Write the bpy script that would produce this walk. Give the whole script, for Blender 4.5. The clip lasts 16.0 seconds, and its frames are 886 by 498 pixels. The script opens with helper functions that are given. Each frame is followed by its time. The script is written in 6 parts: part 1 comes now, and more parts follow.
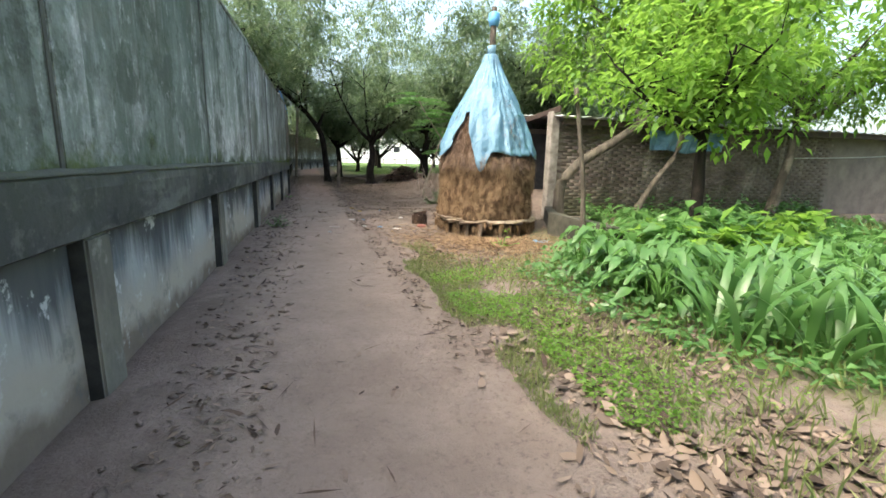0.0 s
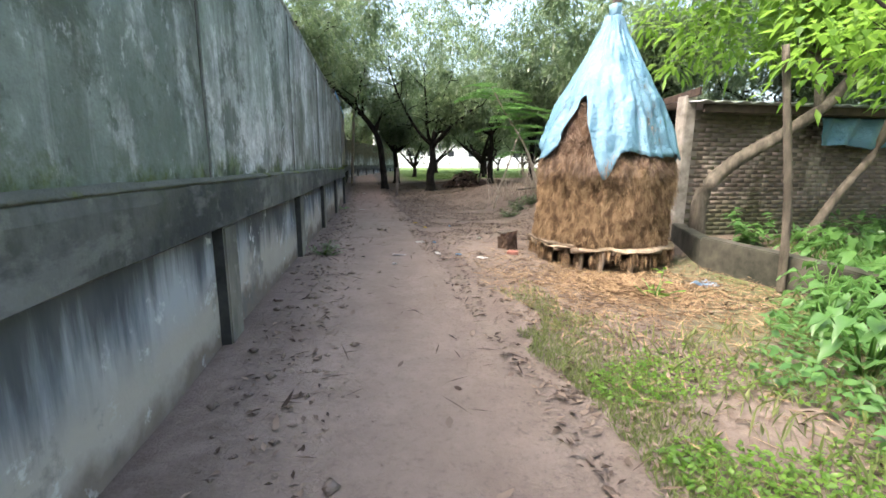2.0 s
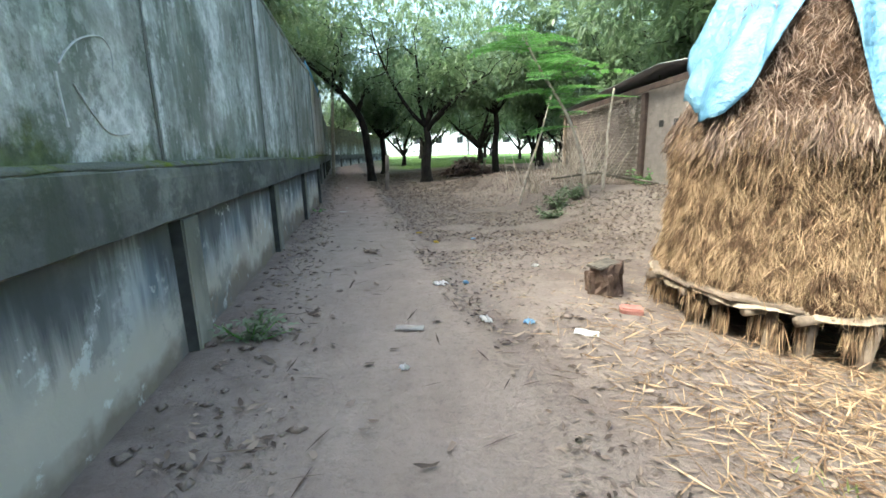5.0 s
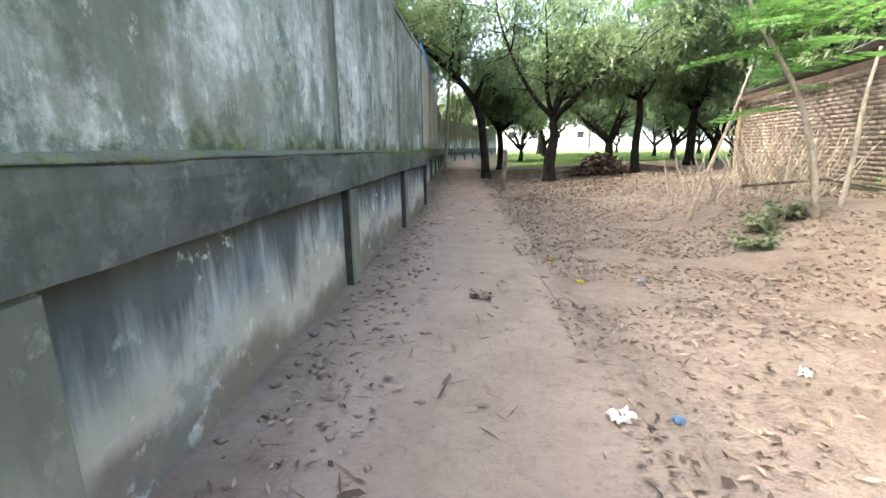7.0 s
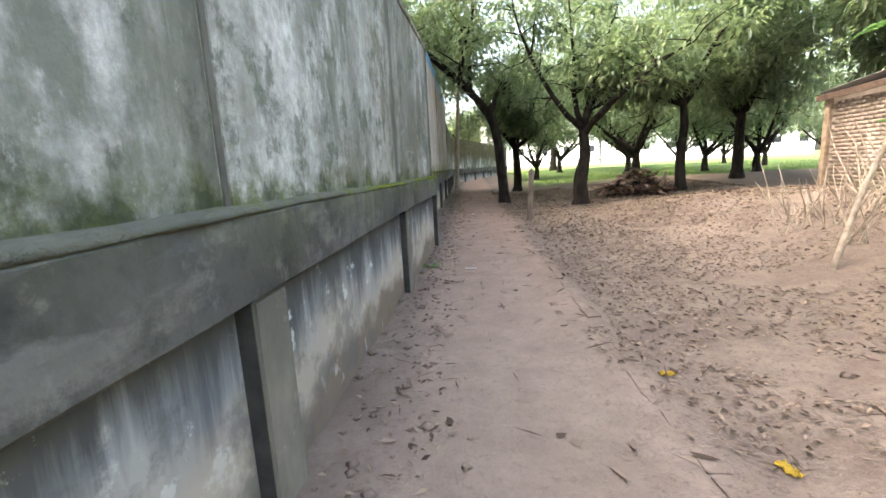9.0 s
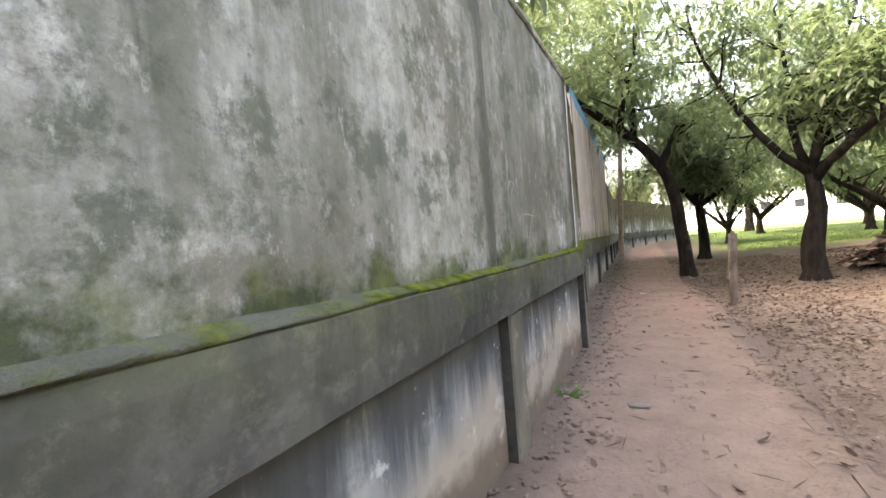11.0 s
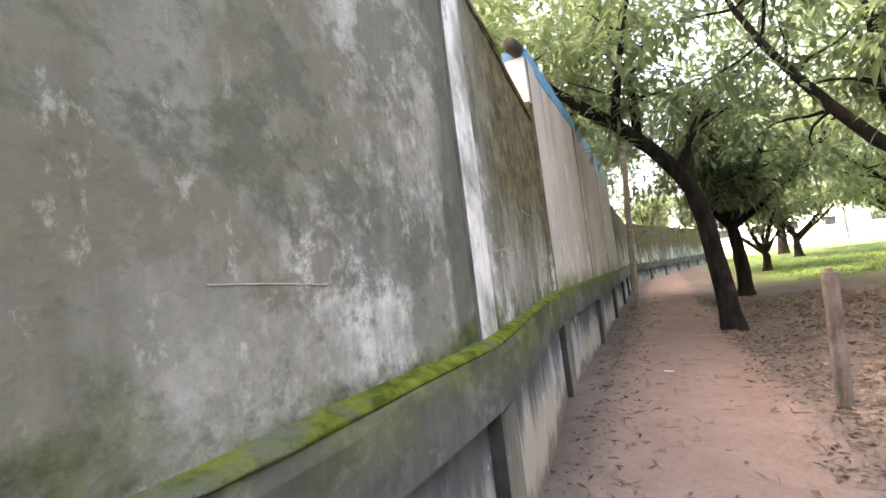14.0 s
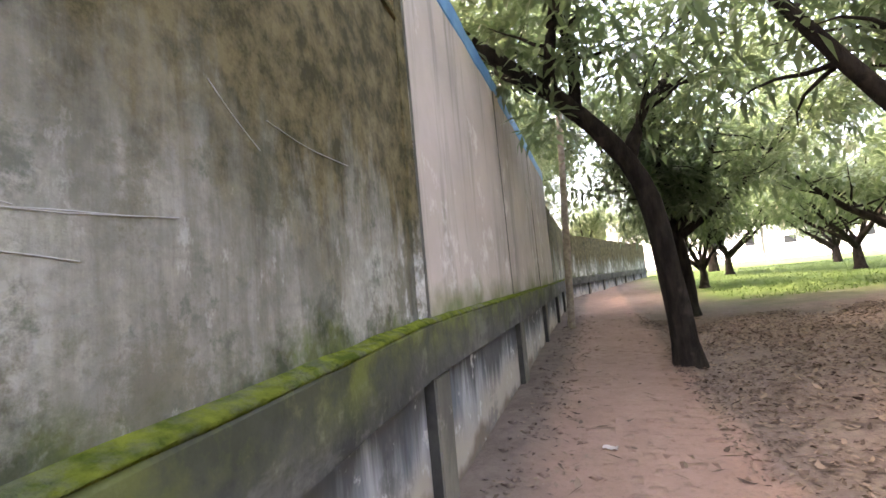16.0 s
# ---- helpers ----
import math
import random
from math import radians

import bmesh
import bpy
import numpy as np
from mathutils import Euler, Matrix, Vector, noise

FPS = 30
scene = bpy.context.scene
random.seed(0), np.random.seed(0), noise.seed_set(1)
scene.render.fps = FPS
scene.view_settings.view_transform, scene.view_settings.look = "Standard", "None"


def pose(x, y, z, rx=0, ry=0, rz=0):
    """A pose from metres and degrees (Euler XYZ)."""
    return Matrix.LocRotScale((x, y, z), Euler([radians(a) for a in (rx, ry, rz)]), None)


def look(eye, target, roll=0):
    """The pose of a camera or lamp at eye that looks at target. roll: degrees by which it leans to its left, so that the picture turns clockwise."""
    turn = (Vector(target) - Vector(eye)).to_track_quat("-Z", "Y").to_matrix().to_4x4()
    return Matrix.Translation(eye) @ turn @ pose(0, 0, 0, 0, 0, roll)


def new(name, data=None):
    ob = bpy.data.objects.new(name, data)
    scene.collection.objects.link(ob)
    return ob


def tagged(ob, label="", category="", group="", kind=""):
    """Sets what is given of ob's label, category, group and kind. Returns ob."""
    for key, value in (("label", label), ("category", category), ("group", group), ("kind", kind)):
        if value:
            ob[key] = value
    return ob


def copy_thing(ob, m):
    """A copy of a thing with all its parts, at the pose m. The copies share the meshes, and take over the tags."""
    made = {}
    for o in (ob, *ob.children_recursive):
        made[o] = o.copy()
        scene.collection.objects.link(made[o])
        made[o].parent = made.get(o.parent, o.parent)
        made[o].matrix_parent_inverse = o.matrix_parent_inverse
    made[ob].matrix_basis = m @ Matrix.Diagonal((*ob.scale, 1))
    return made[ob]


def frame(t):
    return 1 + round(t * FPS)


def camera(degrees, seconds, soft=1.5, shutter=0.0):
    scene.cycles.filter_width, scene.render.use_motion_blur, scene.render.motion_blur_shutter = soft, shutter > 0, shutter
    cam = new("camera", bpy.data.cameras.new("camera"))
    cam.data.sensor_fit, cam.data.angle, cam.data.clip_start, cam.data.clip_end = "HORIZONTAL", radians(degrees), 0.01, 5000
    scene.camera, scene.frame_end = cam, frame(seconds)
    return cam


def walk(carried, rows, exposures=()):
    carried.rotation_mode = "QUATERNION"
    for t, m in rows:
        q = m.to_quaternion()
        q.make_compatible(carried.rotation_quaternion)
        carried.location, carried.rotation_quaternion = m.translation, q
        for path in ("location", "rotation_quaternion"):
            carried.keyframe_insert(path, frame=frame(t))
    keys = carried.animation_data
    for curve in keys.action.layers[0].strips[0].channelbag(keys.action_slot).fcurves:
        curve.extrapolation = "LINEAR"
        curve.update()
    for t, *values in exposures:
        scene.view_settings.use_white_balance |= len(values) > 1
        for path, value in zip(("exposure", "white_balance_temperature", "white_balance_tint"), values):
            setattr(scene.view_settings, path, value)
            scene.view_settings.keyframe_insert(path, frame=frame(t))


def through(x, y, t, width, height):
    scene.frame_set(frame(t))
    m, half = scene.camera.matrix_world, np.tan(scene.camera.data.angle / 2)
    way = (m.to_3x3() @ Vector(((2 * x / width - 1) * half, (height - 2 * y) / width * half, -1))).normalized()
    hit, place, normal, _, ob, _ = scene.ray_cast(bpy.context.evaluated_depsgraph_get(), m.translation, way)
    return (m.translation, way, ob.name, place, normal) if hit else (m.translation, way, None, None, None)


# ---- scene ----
cam = camera(90.5, 16.0, soft=1.6, shutter=0.0)
PATH = [
    (0, (0.821, -5.441, 1.409), (1.404, -3.568, 1.02), 1.4),
    (0.5, (0.853, -4.846, 1.448), (1.449, -2.974, 1.074), 0.9),
    (1, (0.842, -4.269, 1.429), (1.336, -2.364, 1.071), -0.5),
    (1.5, (0.863, -3.718, 1.438), (1.327, -1.806, 1.075), -1.6),
    (2, (0.797, -3.138, 1.424), (1.151, -1.206, 1.048), 0.4),
    (2.5, (0.85, -2.594, 1.381), (1.251, -0.687, 0.93), -0.2),
    (3, (0.808, -2.04, 1.373), (1.152, -0.117, 0.945), 1.7),
    (3.2, (0.798, -1.828, 1.401), (1.148, 0.096, 0.98), 1.9),
    (5.3, (0.955, 0.545, 1.344), (1.341, 2.46, 0.913), -2.0),
    (5.5, (0.952, 0.745, 1.347), (1.196, 2.691, 0.955), 0.3),
    (6, (1.038, 1.253, 1.348), (1.129, 3.202, 0.907), -1.0),
    (6.5, (1.025, 1.811, 1.344), (0.804, 3.752, 0.915), -1.6),
    (7, (1.005, 2.324, 1.332), (0.918, 4.272, 0.888), -0.7),
    (7.5, (0.995, 2.941, 1.363), (0.96, 4.879, 0.87), -1.6),
    (8, (0.908, 3.5, 1.387), (0.814, 5.435, 0.892), -2.1),
    (8.5, (0.877, 4.107, 1.366), (0.862, 6.055, 0.911), -2.0),
    (9, (0.803, 4.668, 1.428), (0.668, 6.631, 1.068), -2.9),
    (9.2, (0.788, 4.884, 1.485), (0.625, 6.851, 1.16), -3.2),
    (11.3, (0.896, 7.083, 1.462), (0.047, 8.894, 1.46), -4.4),
    (11.5, (0.93, 7.319, 1.495), (0.125, 9.15, 1.48), -4.0),
    (12, (1.056, 7.94, 1.488), (0.434, 9.84, 1.427), -5.6),
    (12.5, (1.016, 8.491, 1.458), (0.441, 10.403, 1.358), -5.8),
    (13, (1.01, 9.117, 1.446), (0.479, 11.045, 1.394), -5.4),
    (13.5, (0.992, 9.703, 1.563), (0.201, 11.54, 1.615), -8.0),
    (14, (0.937, 10.316, 1.609), (0.067, 12.111, 1.757), -6.8),
    (14.5, (0.961, 11.018, 1.606), (0.17, 12.848, 1.767), -5.9),
    (15, (0.885, 11.651, 1.585), (0.243, 13.538, 1.741), -3.7),
    (15.5, (0.911, 12.191, 1.566), (0.362, 14.109, 1.709), -5.1),
    (16, (0.906, 12.722, 1.561), (0.26, 14.608, 1.723), -5.3),
]
walk(cam, [(t, look(eye, target, roll)) for t, eye, target, roll in PATH], exposures=[(0.0, 2.42, 6700, 6), (1.0, 2.58, 6650, 9), (2.0, 2.68, 6600, 10), (3.0, 2.74, 6700, 8), (5.5, 3.15, 5950, -3), (7.0, 3.7, 6800, 7), (9.0, 3.8, 7300, 14), (11.5, 4.08, 8000, 22), (14.0, 4.25, 7900, 24), (16.0, 4.2, 7700, 27)])

# ---- light: bright hazy sky, a high sun filtered by the crowns ----
SUN_ELEV, SUN_AZ = radians(55), radians(255)      # azimuth from +y towards +x
world = bpy.data.worlds.new("sky")
scene.world = world
world.use_nodes = True
wn, wl = world.node_tree.nodes, world.node_tree.links
sky = wn.new("ShaderNodeTexSky")
sky.sky_type = "NISHITA"
sky.sun_disc = False
sky.sun_elevation, sky.sun_rotation = SUN_ELEV, SUN_AZ
sky.air_density, sky.dust_density, sky.ozone_density = 1.0, 6.0, 1.0
wn["Background"].inputs["Strength"].default_value = 0.15
wl.new(sky.outputs["Color"], wn["Background"].inputs["Color"])
sun_data = bpy.data.lights.new("sun", "SUN")
sun_data.energy, sun_data.angle, sun_data.color = 0.62, radians(4.5), (1.0, 0.95, 0.86)
sun = new("sun", sun_data)
sun.matrix_world = look((0, 0, 0), (-math.sin(SUN_AZ) * math.cos(SUN_ELEV), -math.cos(SUN_AZ) * math.cos(SUN_ELEV), -math.sin(SUN_ELEV)))


# ---- materials ----
class Mat:
    """A small builder for node materials in metres of the object's own space."""

    def __init__(self, name, rough=0.9, metal=0.0, spec=0.3):
        self.m = bpy.data.materials.new(name)
        self.m.use_nodes = True
        self.n, self.l = self.m.node_tree.nodes, self.m.node_tree.links
        self.b = self.n["Principled BSDF"]
        self.b.inputs["Roughness"].default_value = rough
        self.b.inputs["Metallic"].default_value = metal
        self.b.inputs["Specular IOR Level"].default_value = spec
        self.co = self.n.new("ShaderNodeNewGeometry").outputs["Position"]

    def scaled(self, s):
        n = self.n.new("ShaderNodeVectorMath")
        n.operation = "MULTIPLY"
        self.l.new(self.co, n.inputs[0])
        n.inputs[1].default_value = s
        return n.outputs[0]

    def noise(self, scale, detail=5, rough=0.6, stretch=None, lo=None, hi=None):
        n = self.n.new("ShaderNodeTexNoise")
        self.l.new(self.scaled(stretch) if stretch else self.co, n.inputs["Vector"])
        n.inputs["Scale"].default_value, n.inputs["Detail"].default_value, n.inputs["Roughness"].default_value = scale, detail, rough
        return self.remap(n.outputs["Fac"], lo, hi) if lo is not None else n.outputs["Fac"]

    def remap(self, v, lo, hi, a=0.0, b=1.0):
        n = self.n.new("ShaderNodeMapRange")
        self.l.new(v, n.inputs["Value"])
        for i, x in zip((1, 2, 3, 4), (lo, hi, a, b)):
            n.inputs[i].default_value = x
        return n.outputs[0]

    def axis(self, k):
        n = self.n.new("ShaderNodeSeparateXYZ")
        self.l.new(self.co, n.inputs[0])
        return n.outputs[k]

    def math(self, op, a, b):
        n = self.n.new("ShaderNodeMath")
        n.operation = op
        for i, v in enumerate((a, b)):
            if isinstance(v, (int, float)):
                n.inputs[i].default_value = v
            else:
                self.l.new(v, n.inputs[i])
        return n.outputs[0]

    def mix(self, fac, a, b, mode="MIX"):
        n = self.n.new("ShaderNodeMix")
        n.data_type, n.blend_type = "RGBA", mode
        if isinstance(fac, (int, float)):
            n.inputs[0].default_value = fac
        else:
            self.l.new(fac, n.inputs[0])
        for i, v in ((6, a), (7, b)):
            if isinstance(v, tuple):
                n.inputs[i].default_value = (*v, 1)
            else:
                self.l.new(v, n.inputs[i])
        return n.outputs[2]

    def island(self):
        return self.n.new("ShaderNodeNewGeometry").outputs["Random Per Island"]

    def rand(self):
        return self.n.new("ShaderNodeObjectInfo").outputs["Random"]

    def out(self, colour, bump=None, strength=0.4, dist=0.01):
        if isinstance(colour, tuple):
            self.b.inputs["Base Color"].default_value = (*colour, 1)
        else:
            self.l.new(colour, self.b.inputs["Base Color"])
        if bump is not None:
            n = self.n.new("ShaderNodeBump")
            n.inputs["Strength"].default_value, n.inputs["Distance"].default_value = strength, dist
            self.l.new(bump, n.inputs["Height"])
            self.l.new(n.outputs[0], self.b.inputs["Normal"])
        return self.m


def leaf_material(name, dark, light, rough=0.45, through=0.35, sheen=0.5):
    """A leaf lets light through: diffuse and gloss mixed with a translucent side."""
    k = Mat(name, rough=rough, spec=sheen)
    col = k.mix(k.island(), dark, light)
    col = k.mix(k.noise(0.7, 2, lo=0.35, hi=0.7), col, k.mix(0.5, col, dark))
    k.out(col)
    t = k.n.new("ShaderNodeBsdfTranslucent")
    k.l.new(k.mix(0.6, col, tuple(min(1, c * 2.2) for c in light), "MIX"), t.inputs["Color"])
    m = k.n.new("ShaderNodeMixShader")
    m.inputs[0].default_value = through
    k.l.new(k.b.outputs[0], m.inputs[1])
    k.l.new(t.outputs[0], m.inputs[2])
    k.l.new(m.outputs[0], k.n["Material Output"].inputs["Surface"])
    return k.m


def plaster_material(name="mouldy plaster", pale=0.0):
    """Old grey render: greenish mould, broad lime patches, run-off beside the columns, more moss and lime further on."""
    k = Mat(name, rough=0.95, spec=0.15)
    far = k.remap(k.axis(1), 3.0, 9.5)
    dark = k.mix(far, (0.115, 0.145, 0.115), (0.16, 0.157, 0.13))
    mid = k.mix(far, (0.34, 0.375, 0.335), (0.345, 0.335, 0.295))
    base = k.mix(k.noise(0.75, 7, 0.62, stretch=(1, 1, 0.6), lo=0.36, hi=0.6), dark, mid)
    # limewash left in patches with torn edges, more of it low on the panels
    low = k.remap(k.math("ADD", k.axis(2), k.math("MULTIPLY", k.noise(0.8, 4), 1.2)), 1.9, 3.4, 0.06, -0.05)
    here = k.math("ADD", k.math("MULTIPLY", k.noise(0.55, 3, 0.5), 0.55), k.math("ADD", k.remap(k.axis(1), -4.0, 1.5, -0.325, -0.245), k.math("ADD", k.remap(k.axis(1), 6.3, 8.0, 0.0, -0.10), k.remap(k.axis(1), 12.1, 12.7, 0.0, 0.085))))
    cover = k.math("ADD", k.math("ADD", k.noise(1.7, 9, 0.63, stretch=(1, 1, 0.55)), low), here)
    lime = k.remap(cover, 0.52 - pale, 0.62 - pale)
    base = k.mix(k.math("MULTIPLY", lime, 0.85), base, k.mix(k.noise(4, 6, 0.7, lo=0.4, hi=0.6), (0.46, 0.47, 0.45), (0.78, 0.77, 0.75)))
    smear = k.noise(0.9, 7, 0.62, stretch=(1.6, 1.6, 0.35), lo=0.53, hi=0.62)
    base = k.mix(k.math("MULTIPLY", smear, 0.5), base, (0.50, 0.51, 0.48))
    # soft dark runs and thin pale ones
    streak = k.noise(1.0, 7, 0.68, stretch=(3.0, 3.0, 0.26), lo=0.5, hi=0.62)
    base = k.mix(k.math("MULTIPLY", streak, 0.55), base, k.mix(far, (0.07, 0.085, 0.062), (0.095, 0.088, 0.065)))
    pale_run = k.noise(1.0, 5, 0.6, stretch=(6.0, 6.0, 0.45), lo=0.57, hi=0.68)
    base = k.mix(k.math("MULTIPLY", pale_run, k.remap(far, 0, 1, 0.5, 0.25)), base, (0.55, 0.57, 0.54))
    blotch = k.math("MULTIPLY", k.noise(0.6, 7, 0.6, stretch=(1, 1, 0.9), lo=0.5, hi=0.6), k.remap(far, 0, 1, 0.1, 0.6))
    base = k.mix(blotch, base, (0.12, 0.115, 0.085))
    # flaked brown patches and mould with crisp edges
    flake = k.math("MULTIPLY", k.noise(0.85, 10, 0.74, lo=0.535, hi=0.575), k.remap(far, 0, 1, 0.3, 0.85))
    base = k.mix(flake, base, k.mix(k.noise(6, 6), (0.10, 0.095, 0.065), (0.21, 0.195, 0.15)))
    mould = k.noise(2.0, 10, 0.75, lo=0.52, hi=0.58)
    base = k.mix(k.math("MULTIPLY", mould, 0.72), base, (0.075, 0.09, 0.066))
    fine = k.noise(11, 9, 0.8, lo=0.42, hi=0.6)
    base = k.mix(k.math("MULTIPLY", fine, 0.5), base, (0.13, 0.138, 0.112))
    speck = k.noise(9, 8, 0.75, stretch=(1.2, 1.2, 0.7), lo=0.58, hi=0.66)
    base = k.mix(k.math("MULTIPLY", speck, k.remap(far, 0, 1, 0.5, 0.3)), base, (0.60, 0.61, 0.58))
    # black run-off beside each column
    late = k.math("MULTIPLY", k.remap(k.axis(1), 8.0, 8.01), k.remap(k.axis(1), 9.37, 9.36))
    bay = k.math("MODULO", k.math("SUBTRACT", k.math("ADD", k.axis(1), 30.5), k.math("MULTIPLY", late, 0.2)), 3.05)
    band = k.remap(k.math("ADD", bay, k.math("MULTIPLY", k.noise(1.3, 6, 0.6, stretch=(1, 2, 0.7)), 0.5)), 3.12, 3.2)
    if not pale:
        base = k.mix(k.math("MULTIPLY", band, k.remap(far, 0, 1, 0.5, 0.8)), base, (0.075, 0.08, 0.062))
    # moss creeping up from the ledge
    moss_z = k.remap(k.math("ADD", k.axis(2), k.math("MULTIPLY", k.noise(2.4, 8, 0.7), -0.95)), 0.83, 0.96, 1.0, 0.0)
    base = k.mix(k.math("MULTIPLY", moss_z, 0.85), base, k.mix(k.noise(7, 5, lo=0.4, hi=0.65), (0.03, 0.042, 0.016), (0.10, 0.125, 0.035)))
    # brown algae hanging from the coping of the last low bay
    top = k.remap(k.math("ADD", k.axis(2), k.math("MULTIPLY", k.noise(1.3, 8, 0.65, stretch=(2.2, 2.2, 0.5)), -2.6)), 0.42, 0.95)
    base = k.mix(k.math("MULTIPLY", k.math("MULTIPLY", top, k.remap(k.axis(1), 12.3, 13.2)), 0.95), base, k.mix(k.noise(6, 9, 0.75, lo=0.42, hi=0.6), (0.045, 0.04, 0.018), (0.15, 0.125, 0.065)))
    return k.out(base, k.noise(26, 6), 0.5, 0.015)


def painted_plaster_material():
    k = Mat("faded pink plaster", rough=0.95, spec=0.15)
    base = k.mix(k.noise(0.8, 6, lo=0.35, hi=0.65), (0.40, 0.35, 0.31), (0.52, 0.46, 0.41))
    base = k.mix(k.noise(1.0, 6, 0.65, stretch=(4, 4, 0.3), lo=0.52, hi=0.72), base, (0.24, 0.23, 0.20))
    base = k.mix(k.noise(1.5, 7, 0.7, lo=0.57, hi=0.66), base, (0.60, 0.57, 0.53))
    moss_z = k.remap(k.math("ADD", k.axis(2), k.math("MULTIPLY", k.noise(2.0, 6), -0.9)), 0.80, 1.15, 1.0, 0.0)
    base = k.mix(k.math("MULTIPLY", moss_z, 0.8), base, (0.10, 0.13, 0.035))
    return k.out(base, k.noise(26, 6), 0.3, 0.008)


def beam_material():
    k = Mat("damp concrete beam", rough=0.9, spec=0.2)
    base = k.mix(k.noise(1.2, 8, 0.65, lo=0.4, hi=0.6), (0.04, 0.043, 0.042), (0.13, 0.13, 0.118))
    base = k.mix(k.noise(1.0, 5, stretch=(5, 5, 0.6), lo=0.52, hi=0.7), base, (0.06, 0.065, 0.055))
    base = k.mix(k.math("MULTIPLY", k.noise(2.6, 8, 0.68, stretch=(0.6, 0.6, 1.5), lo=0.54, hi=0.62), 0.35), base, (0.24, 0.24, 0.22))
    late = k.remap(k.axis(1), 5.5, 12.0, 0.15, 1.0)
    late = k.math("MULTIPLY", late, k.remap(k.axis(1), 19.0, 25.0, 1.0, 0.15))
    base = k.mix(k.math("MULTIPLY", k.noise(2.4, 8, 0.75, lo=0.5, hi=0.6), 0.7), base, (0.045, 0.05, 0.045))
    base = k.mix(k.math("MULTIPLY", k.noise(7, 8, 0.75, lo=0.56, hi=0.68), 0.35), base, (0.25, 0.25, 0.22))
    high = k.remap(k.math("ADD", k.axis(2), k.math("MULTIPLY", k.noise(1.5, 5), 0.5)), 1.30, 1.60)
    base = k.mix(k.math("MULTIPLY", k.math("MULTIPLY", high, late), 0.8), base, k.mix(k.noise(3.5, 7, 0.7, lo=0.42, hi=0.6), (0.055, 0.062, 0.032), (0.13, 0.155, 0.028)))
    return k.out(base, k.noise(30, 6), 0.4, 0.01)


def lower_panel_material():
    """Rising damp: blue-grey limewash above, tan below, a splash of mud at the foot."""
    k = Mat("damp limewash", rough=0.95, spec=0.15)
    n = k.noise(0.9, 5)
    base = k.mix(k.noise(1.0, 6, 0.65, stretch=(3.5, 3.5, 0.45), lo=0.42, hi=0.62), (0.33, 0.345, 0.35), (0.12, 0.14, 0.16))
    tan = k.remap(k.math("ADD", k.axis(2), k.math("MULTIPLY", n, -0.9)), 0.02, 0.32, 1.0, 0.0)
    base = k.mix(tan, base, k.mix(k.noise(2, 6), (0.31, 0.28, 0.235), (0.43, 0.39, 0.335)))
    mud = k.remap(k.math("ADD", k.axis(2), k.math("MULTIPLY", k.noise(1.4, 5), -0.75)), -0.13, 0.0, 1.0, 0.0)
    base = k.mix(mud, base, k.mix(k.noise(6, 5), (0.15, 0.12, 0.095), (0.22, 0.18, 0.145)))
    base = k.mix(k.math("MULTIPLY", k.noise(5, 7, 0.7, lo=0.6, hi=0.68), 0.6), base, (0.58, 0.58, 0.56))
    blot = k.noise(1.6, 9, 0.72, lo=0.53, hi=0.6)
    base = k.mix(k.math("MULTIPLY", blot, 0.55), base, (0.12, 0.125, 0.12))
    run = k.math("MULTIPLY", k.noise(1.0, 7, 0.68, stretch=(3.2, 3.2, 0.3)), 1.5)
    drip = k.remap(k.math("ADD", k.axis(2), run), 1.36, 1.62)
    base = k.mix(k.math("MULTIPLY", drip, 0.85), base, (0.06, 0.063, 0.064))
    chip = k.math("MULTIPLY", k.noise(3.4, 8, 0.7, lo=0.6, hi=0.64), k.remap(k.axis(2), 0.3, 0.7))
    base = k.mix(k.math("MULTIPLY", chip, 0.8), base, (0.55, 0.56, 0.55))
    return k.out(base, k.noise(24, 6), 0.35, 0.01)


